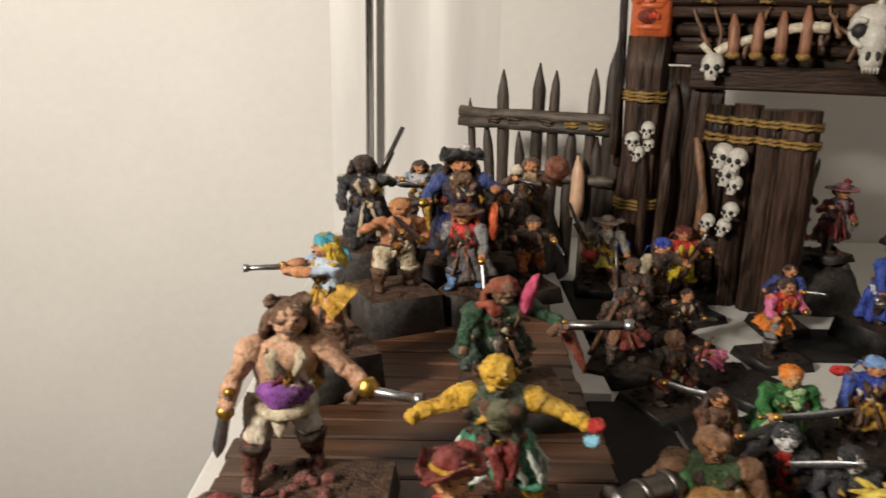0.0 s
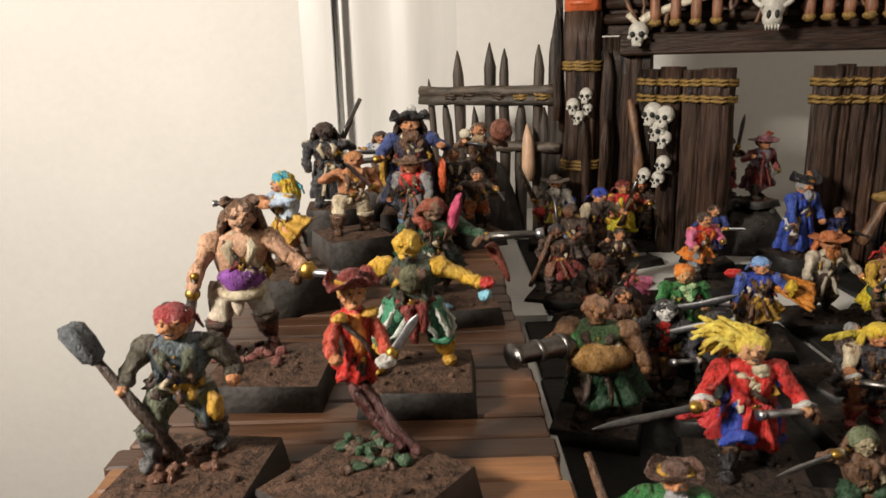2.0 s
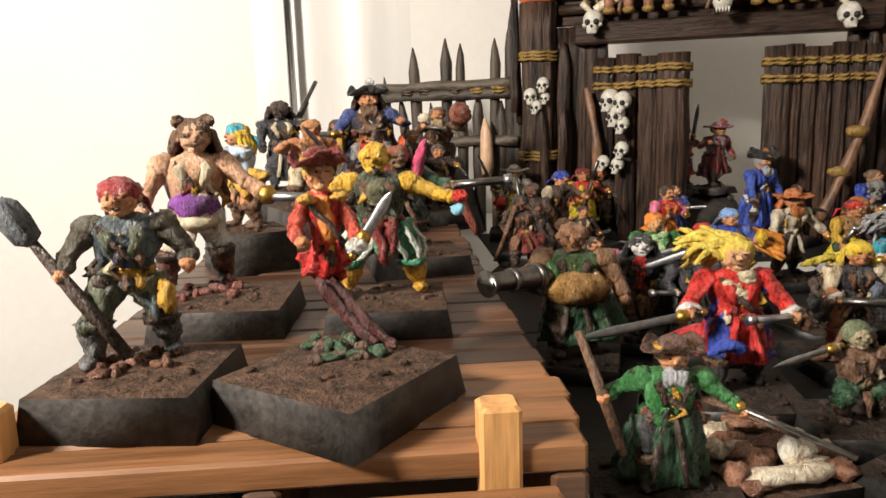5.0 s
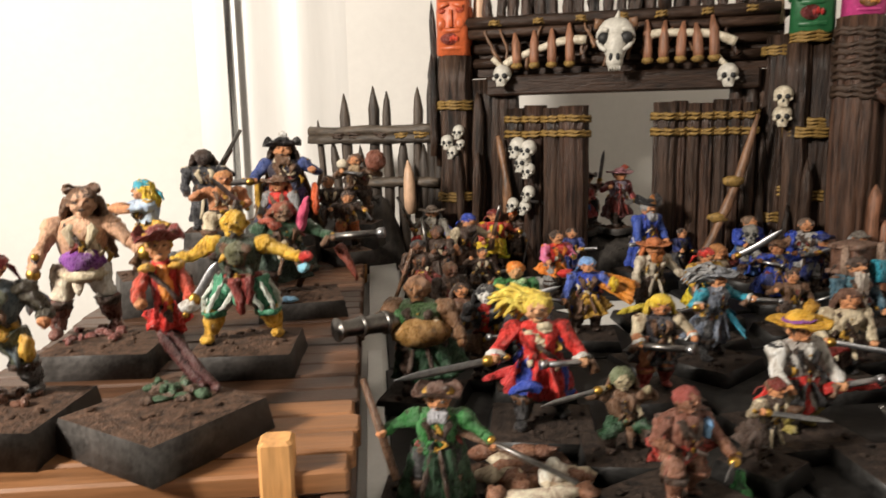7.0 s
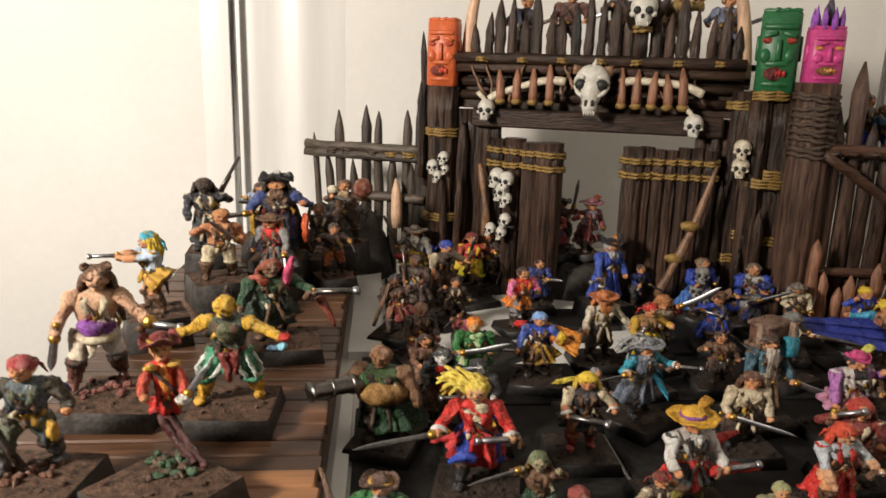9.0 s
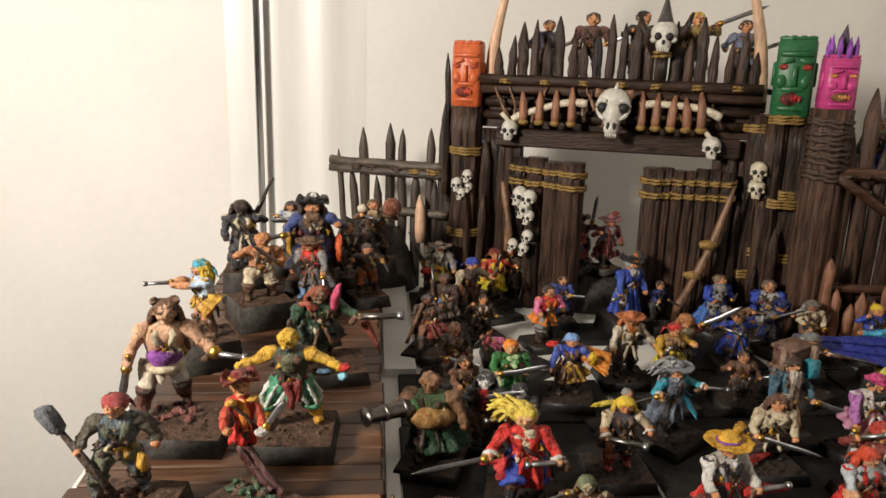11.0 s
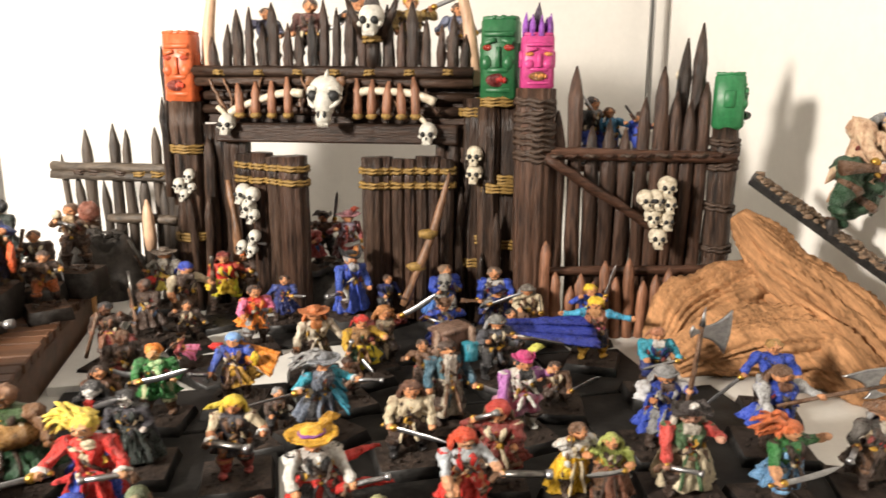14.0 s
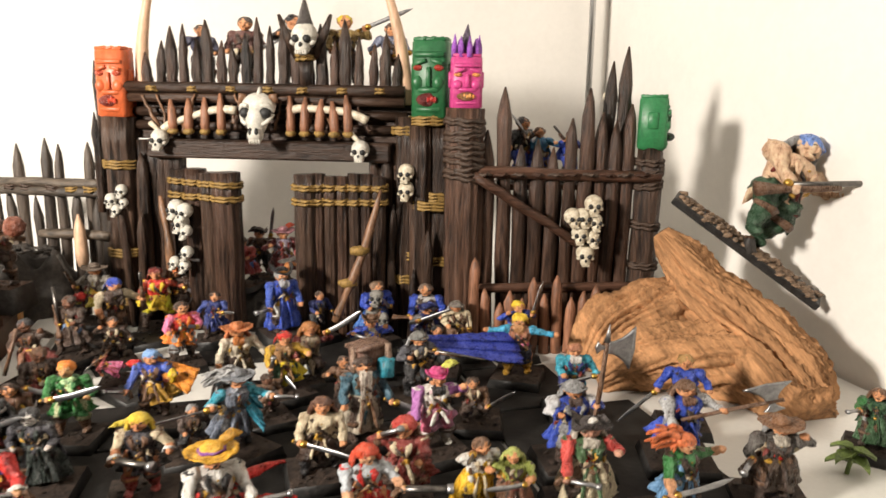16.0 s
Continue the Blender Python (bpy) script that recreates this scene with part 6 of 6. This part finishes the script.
figure(233, 245, 33, "marine miniature in blue coat and white shirt", base=20, top=(0.35, 0.34, 0.33), sleeve=BLUE, legs=GREY, coat=NAVY, hair=(0.16, 0.11, 0.08), vest=CREAM, r=(-5, -4, 12), l=(5, -4, 14), arms=(("r", "musket", (0.9, -0.3, 0.1)),))
figure(199, 210, 30, "sailor miniature in blue coat and brown hat", base=20, top=BLUE, sleeve=BLUE, coat=BLUE, coat_z=2, legs=NAVY, hat="bicorne", hat_col=BROWN, vest=(0.4, 0.35, 0.3), crouch=2, ruff=(0.3, 0.27, 0.22))
figure(241, 222, 30, "cream shirted miniature with a steel cap", base=20, top=CREAM, sleeve=CREAM, legs=BROWN, vest=(0.5, 0.34, 0.08), hat="helm", hat_col=(0.15, 0.13, 0.11))
figure(268, 216, 30, "blue coated miniature with blond hair", base=18, top=BLUE, legs=NAVY, hair=YELLOW, sleeve=BLUE, l=(5, -3, 20), arms=(("l", "sword", (0.2, -0.1, 1)),))
figure(142, 195, 35, "orange haired pirate miniature in cream shirt", yaw=12, base=22, top=(0.50, 0.44, 0.34), sleeve=(0.50, 0.44, 0.34), legs=DKBROWN, hair=(0.42, 0.12, 0.03), hair_kind="long", hat="wide", hat_col=(0.40, 0.13, 0.04), beard=(0.42, 0.14, 0.03), r=(-7, -3, 12), l=(9, -3, 13), arms=(("l", "cutlass", (0.3, -0.6, -0.7)),), spread=3.6, coat=DKBROWN, coat_z=7)
figure(113, 176, 32, "pirate miniature in blue striped bandana with orange cloak", yaw=-10, base=22, top=BLUE, sleeve=(0.05, 0.09, 0.36), legs=BROWN, coat=GOLDEN, coat_z=7, hat="bandana", hat_col=(0.16, 0.30, 0.60), hair=DKBROWN, vest=CREAM, r=(-7, -5, 12), l=(6, -4, 17), arms=(("r", "pistol", (-0.6, -0.6, 0.3)),), cape=(0.62, 0.21, 0.02), sweep=(13, -5, 6), cape_l=12, cape_w=0.8, extra=(("ball", (7, -4, 18), (1.5, 1.3, 2.6), YELLOW), ("ball", (-6, 2, 20.5), (2.6, 1.4, 1.4), RED)))
figure(118, 240, 32, "pirate miniature with pink sleeve and red vest", yaw=20, top=RED, sleeve=PINK, legs=GREY, boots=DKBROWN, hair=DKBROWN, coat=ORANGE, coat_z=9, r=(-6, -5, 15), l=(4, -5, 16))
figure(160, 190, 31, "pirate miniature in red hat and yellow skirt", yaw=10, base=22, top=(0.28, 0.15, 0.06), sleeve=(0.5, 0.3, 0.03), legs=DKGREEN, coat=(0.62, 0.46, 0.02), coat_z=4, hat="bandana", hat_col=RED, hair=DKBROWN, l=(8, -3, 17), crouch=2)
figure(163, 256, 43, "naval officer miniature in blue coat and large trimmed hat", base_h=8, base=22, fat=1.15, top=BLUE, sleeve=(0.03, 0.07, 0.34), coat=(0.02, 0.05, 0.30), coat_z=1.5, legs=WHITE, vest=(0.28, 0.30, 0.40), hat="bicorne", hat_col=BLACK, hat_trim=(0.45, 0.18, 0.03), beard=(0.3, 0.3, 0.32), r=(-6, -4, 11), l=(6, -3, 11), hair=GREY, feather=(0.42, 0.16, 0.04))
figure(166, 304, 54, "pirate miniature with red feathers in the gateway", wide=1.25, ground=20, base_h=3, base=16, top=(0.35, 0.30, 0.38), sleeve=(0.25, 0.05, 0.05), legs=DKRED, hat="wide", hat_col=(0.3, 0.12, 0.14), feather=(0.6, 0.07, 0.02), coat=(0.13, 0.04, 0.04))
figure(147, 302, 49, "pirate miniature in red checked coat and blue trousers", wide=1.25, ground=20, base_h=3, base=16, top=(0.33, 0.04, 0.035), sleeve=(0.33, 0.05, 0.04), legs=(0.1, 0.2, 0.5), coat=(0.3, 0.05, 0.05), coat_z=6, hair=DKBROWN, r=(-7, -3, 12))
figure(156, 319, 51, "dark pirate miniature at the back of the gateway", wide=1.25, ground=20, base_h=3, base=14, top=BROWN, legs=BLACK, hair=BLACK, hat="tricorn", hat_col=DKBROWN, l=(5, 0, 22), arms=(("l", "sword", (0.1, 0, 1)),))
figure(102, 300, 35, "pirate miniature in red shirt and yellow trousers", yaw=10, base=22, top=RED, legs=(0.55, 0.5, 0.02), boots=DKBROWN, spread=4.6, stride=1.5, hair=BLACK, hat="bandana", hat_col=DKRED, r=(-5, -3, 13), l=(9, 0, 17), sleeve=(0.30, 0.04, 0.02), arms=(("l", "dagger", (0.7, -0.2, -0.6)),), coat=YELLOW, coat_z=8.5, skin=TAN)
figure(112, 306, 34, "pirate miniature with orange scarf", base=16, top=DKBROWN, legs=DKBROWN, hat="bandana", hat_col=(0.55, 0.12, 0.02), vest=ORANGE)
figure(71, 308, 37, "fiddler miniature in grey hat and yellow sash", yaw=-10, base=22, top=(0.3, 0.28, 0.24), sleeve=(0.3, 0.28, 0.24), legs=DKRED, vest=(0.45, 0.36, 0.04), hat="wide", hat_col=(0.17, 0.13, 0.10), beard=(0.4, 0.36, 0.3), coat=(0.42, 0.34, 0.05), coat_z=8, r=(-7, -3, 17), l=(7, -4, 13), arms=(("r", "musket", (-0.4, 0.1, 0.9)),), extra=(("ball", (6, 0, 16), (2, 1.5, 2.4), BLUE), ("ball", (-5, -3, 12), (2.4, 1.8, 2.4), RED)))
figure(131, 266, 29, "small dark blue coated miniature", base=18, top=NAVY, legs=NAVY, hair=DKBROWN, coat=NAVY, sleeve=(0.03, 0.05, 0.2))
figure(70, 256, 33, "dark brown leather clad pirate miniature with musket", base=22, top=DKBROWN, legs=(0.10, 0.16, 0.28), hair=DKBROWN, skin=DARKSKIN, r=(-4, -3, 15), arms=(("r", "musket", (-0.15, 0.1, 1)),), coat=DKBROWN)
figure(84, 276, 36, "pirate miniature in blue turban with white sleeve", yaw=25, base=20, top=DKBROWN, sleeve=CREAM, legs=BROWN, hat="bandana", hat_col=(0.02, 0.05, 0.35), beard=DKBROWN, r=(-5, -3, 12), l=(9, -3, 17), bare=True, vest=DKRED)
figure(61, 226, 32, "dark skinned pirate miniature in red kilt", base=22, top=DKBROWN, skin=DARKSKIN, legs=DARKSKIN, coat=DKRED, coat_z=7, belt=YELLOW, hair=BLACK, r=(-5, -3, 14), arms=(("r", "staff", (0.3, -0.1, 1)),))
figure(70, 203, 27, "kneeling dark brown pirate miniature", base=22, top=DKBROWN, legs=DKRED, hair=BROWN, crouch=4, skin=DARKSKIN)
figure(55, 129, 37.5, "pot bellied orc pirate miniature shouldering a small cannon", yaw=-12, base=22, fat=1.35, skin=(0.25, 0.12, 0.05), top=(0.035, 0.075, 0.02), sleeve=(0.16, 0.08, 0.035), legs=DKBROWN, belly=(0.24, 0.125, 0.03), vest=BROWN, coat=DKGREEN, coat_z=4, r=(-8, -5, 17), l=(8, -2, 12), arms=(("r", "cannon", (-0.75, -0.65, 0.02)),), extra=(("ball", (-3.6, -2.4, 17), (1.5, 1.2, 3.0), (0.03, 0.12, 0.025)),), hair=(0.2, 0.10, 0.05))
figure(73, 139, 32, "parrot with red and white plumage on a carved perch", base=10, base_h=3, top=BLACK, legs=BROWN, face=WHITE, skin=BLACK, hair=BLACK, hair_kind="long", vest=RED, belt=False, spread=1.5, r=(-2.5, -1, 17), l=(2.5, -1, 17), ruff=RED)
figure(53, 68, 30, "pirate miniature in green coat and tricorn hat", yaw=-10, base=24, fat=1.25, top=GREEN, sleeve=GREEN, coat=DKGREEN, coat_z=0.8, legs=BLACK, hat="tricorn", hat_col=(0.09, 0.045, 0.03), hat_trim=GOLDEN, beard=(0.3, 0.3, 0.32), ruff=(0.4, 0.16, 0.03), r=(-10, -3, 17), l=(10, -2, 14), arms=(("r", "staff", (0.3, -0.2, -1)), ("l", "musket", (0.85, -0.2, -0.4))), hair=GREY, cape=DKGREEN, cape_l=19)
figure(98, 63, 28, "lean red brown pirate miniature with cudgel", yaw=15, base=24, top=(0.17, 0.06, 0.035), skin=(0.2, 0.085, 0.045), legs=(0.19, 0.08, 0.045), boots=(0.19, 0.08, 0.045), coat=(0.28, 0.03, 0.02), coat_z=10.5, bare=True, hair=(0.2, 0.03, 0.02), l=(9, -4, 10), r=(-5, -3, 15), crouch=1.5, extra=(("ball", (4, -2, 16), (1, 1, 2.4), SKY),))
figure(95, 85, 24, "goblin miniature in green hood sitting on a coil of rope", base=20, base_h=4, top=BROWN, legs=DKGREEN, hat="hood", hat_col=(0.10, 0.12, 0.06), crouch=5, skin=(0.3, 0.25, 0.15))
figure(95, 224, 16, "reclining miniature in pink skirt", yaw=0, base=20, base_h=3, top=(0.45, 0.1, 0.1), legs=PINK, boots=PINK, hair=(0.15, 0.05, 0.02), tip=-62, tip_axis=(0, 1, 0), lift=3.0, coat=PINK, coat_z=3, bare=True)
figure(127, 150, 20, "small dark crouching miniature", base=22, top=DKBROWN, legs=BLACK, hair=GREY, crouch=4)
figure(152, 168, 22, "crouching brown pirate miniature", base=20, top=BROWN, legs=DKBROWN, hair=DKBROWN, crouch=4, skin=DARKSKIN)
figure(226, 148, 22, "crouching miniature in brown rags", base=22, top=BROWN, legs=DKBROWN, hair=DKBROWN, crouch=5)
figure(150, 70, 24, "grey green sea dog miniature", base=24, top=(0.20, 0.19, 0.10), legs=BROWN, hair=(0.3, 0.3, 0.14), crouch=3, r=(-7, -4, 14), arms=(("r", "musket", (-0.5, -0.5, 0.6)),))
figure(180, 260, 28, "shadowed blue coated miniature beside the gate", base=18, top=NAVY, legs=BLACK, hair=DKBROWN)
figure(88, 250, 24, "shadowed brown miniature with bundle", base=20, top=DKBROWN, legs=DKBROWN, hair=DKBROWN, crouch=3)
figure(182, 170, 26, "brown miniature with yellow scarf", base=20, top=BROWN, legs=DKBROWN, hair=DKBROWN, vest=GOLDEN, crouch=2)
figure(226, 200, 26, "dark brown marine miniature", base=20, top=(0.08, 0.08, 0.1), legs=BLACK, hair=BLACK, crouch=2)
FILL = [((0.12, 0.05, 0.025), BROWN, "long", None), (DKBROWN, DKBROWN, "short", "bandana"), ((0.22, 0.17, 0.11), DKBROWN, "long", None), (NAVY, GREY, "short", "tricorn")]
NAMES = ["brown coated pirate miniature with long hair", "brown leather clad pirate miniature in bandana", "drab shirted pirate miniature with long hair", "navy coated miniature in tricorn hat"]
for k, (x, y, crown) in enumerate(((70, 166, 27), (121, 76, 24), (170, 205, 30), (226, 226, 29))):
    col, leg, hk, hat_ = FILL[k]
    figure(x, y, crown, NAMES[k], base=15, top=col, legs=leg, hair=(DKBROWN, BROWN, (0.3, 0.12, 0.03), GREY)[k % 4], hair_kind=hk, hat=hat_, hat_col=(DKBROWN, DKRED, BROWN, NAVY)[k % 4], coat=col if k % 2 else None, sleeve=(col, (0.25, 0.2, 0.13), DKRED, leg)[k % 4], crouch=(0, 1.5, 3)[k % 3], vest=(None, GOLDEN, CREAM)[k % 3])
# ---- lookouts on the gate and behind the fence ----
for s, crown, col, hatc, key in ((40, 157, (0.06, 0.06, 0.10), DKBROWN, "musket"), (62, 161, (0.12, 0.05, 0.04), DKBROWN, "dagger"), (88, 162, (0.03, 0.03, 0.04), BLACK, "musket"), (116, 162, (0.30, 0.20, 0.06), YELLOW, "sword"), (140, 158, (0.16, 0.18, 0.26), DKBROWN, "dagger")):
    q = gate_at(s, -15, 0)
    figure(q.x, q.y, crown, "small shadowed lookout miniature on the gate walkway", ground=124.5, base_h=1.5, base=12, top=col, legs=DKBROWN, hair=hatc, l=(6, -2, 22) if key == "sword" else (5, -2, 14), arms=(("l", key, (0.8, -0.2, 0.4)),))
sc = Sculpt()
sc.box(rf_at(46, -26, 78), (86, 22, 3), RED_WOOD_X, Matrix.Rotation(rf_yaw, 3, "Z"))
part("walkway", sc, fence2, smooth=False)
for s in (8, 84):
    part("walkway_post", pole(rf_at(s, -26, 0), rf_at(s, -26, 77), 3.5, RED_WOOD, 10), fence2)
for s, crown, col, hatc, yw in ((32, 113, BLACK, (0.05, 0.04, 0.04), 30), (42, 108, (0.05, 0.22, 0.4), BROWN, -20), (58, 106, BLUE, DKBROWN, 0)):
    q = rf_at(s, -24, 0)
    figure(q.x, q.y, crown, "lookout miniature behind the palisade", yaw=yw, ground=79.5, base_h=1.5, base=12, top=col, legs=BLUE, hair=hatc, l=(7, -2, 19), cape=col, cape_l=10)
figure(373, 192, 115, "sailor miniature in blue cap holding a long gun", yaw=0.01, ground=53, base_h=7, base=5, base_yaw=5, lean=(0, 0, 0), fat=1.4, wide=1.25, skin=(0.66, 0.42, 0.27), top=(0.66, 0.42, 0.27), bare=True, sleeve=(0.66, 0.42, 0.27), legs=DKGREEN, boots=DKGREEN, hat="bandana", hat_col=(0.12, 0.22, 0.55), vest=RED, tip=33, tip_axis=(0, 1, 0), r=(-3, -7, 13), l=(7, -6, 19), arms=(("r", "musket", (0.72, -0.22, 0.62)),), crouch=2)


# ---- loose scenery ----
def leafy_plant(x, y, h, label):
    root = thing("plant", (x, y, 0), label, "plant")
    sc = Sculpt()
    sc.tube(smoothed([(x, y, 0), (x + 1, y, h * 0.5), (x + 2, y - 1, h)], 4), [0.8] * 9, LEAF, 7)
    part("stem", sc, root)
    for k in range(7):
        a = k * 2.4
        z = h * (0.4 + 0.09 * k)
        d = Vector((math.cos(a), math.sin(a), 0.25))
        s = Vector((-math.sin(a), math.cos(a), 0))
        grid = []
        for i in range(7):
            t = i / 6
            w = 4.6 * math.sin(math.pi * min(1, t * 0.92 + 0.08)) * (1 + 0.25 * (i % 2))
            grid.append([Vector((x + 1, y, z)) + d * 7.5 * t + s * w * (j / 4 - 0.5) + Vector((0, 0, 1.4 * abs(j - 2) / 2 - 4 * t * t)) for j in range(5)])
        sc = Sculpt()
        sc.sheet(grid, 0.3, LEAF)
        part("leaf", sc, root)


leafy_plant(338, 88, 9, "yellowish green plastic leaf sprig on the shelf")
figure(357, 97, 26, "green cloaked pirate miniature levelling a silver pistol", yaw=-55, base=20, top=DKGREEN, sleeve=GREEN, coat=(0.04, 0.10, 0.04), coat_z=1.5, legs=DKBROWN, hair=BROWN, hair_kind="long", cape=(0.03, 0.09, 0.035), cape_l=13, r=(-4, -8, 18), arms=(("r", "pistol", (-0.3, -1, 0.2)),))
sc = Sculpt()
base_into(sc, 26, 4.0, 8)
for k in range(26):
    col = random.choice(((0.24, 0.11, 0.06), (0.18, 0.08, 0.045), (0.55, 0.46, 0.33)))
    sc.ball((random.uniform(-10, 10), random.uniform(-10, 10), 5 + random.uniform(0, 2)), (random.uniform(1.5, 4), random.uniform(1, 3), random.uniform(0.8, 2.4)), paint(col), 8, 6, 0.5)
sc.tube(smoothed([(-9, -9, 6), (0, -10, 6.5), (9, -8, 6)], 4), [0.8, 1.2, 1.6, 1.8, 1.6, 1.8, 1.6, 1.0, 0.5], paint((0.6, 0.5, 0.38)), 7, jitter=0.4)
sc.ball((4, -5, 8), (3, 2.4, 3.4), paint((0.62, 0.56, 0.46)), 9, 7, 0.4)
solid("rubble_base", sc, (72, 76, 0), "black base piled with brown rubble and bones", "scenery")
sc = Sculpt()
sc.tube([(0, 0, 0), (0, 0, 5), (0, 0, 6.5), (0, 0, 9)], [2.3, 2.4, 1.1, 0.9], paint((0.03, 0.20, 0.05), 0.2), 12)
solid("bottle", sc, (111, 66, 0), "small green bottle standing on the shelf", "bottle")
for x, y, yw in ((100, 283, 24), (103, 212, 35)):
    sc = Sculpt()
    base_into(sc, 25, 3.0, yw, BASE_BLACK)
    solid("empty_base", sc, (x, y, 0), "empty black square gaming base", "base", group="empty bases")
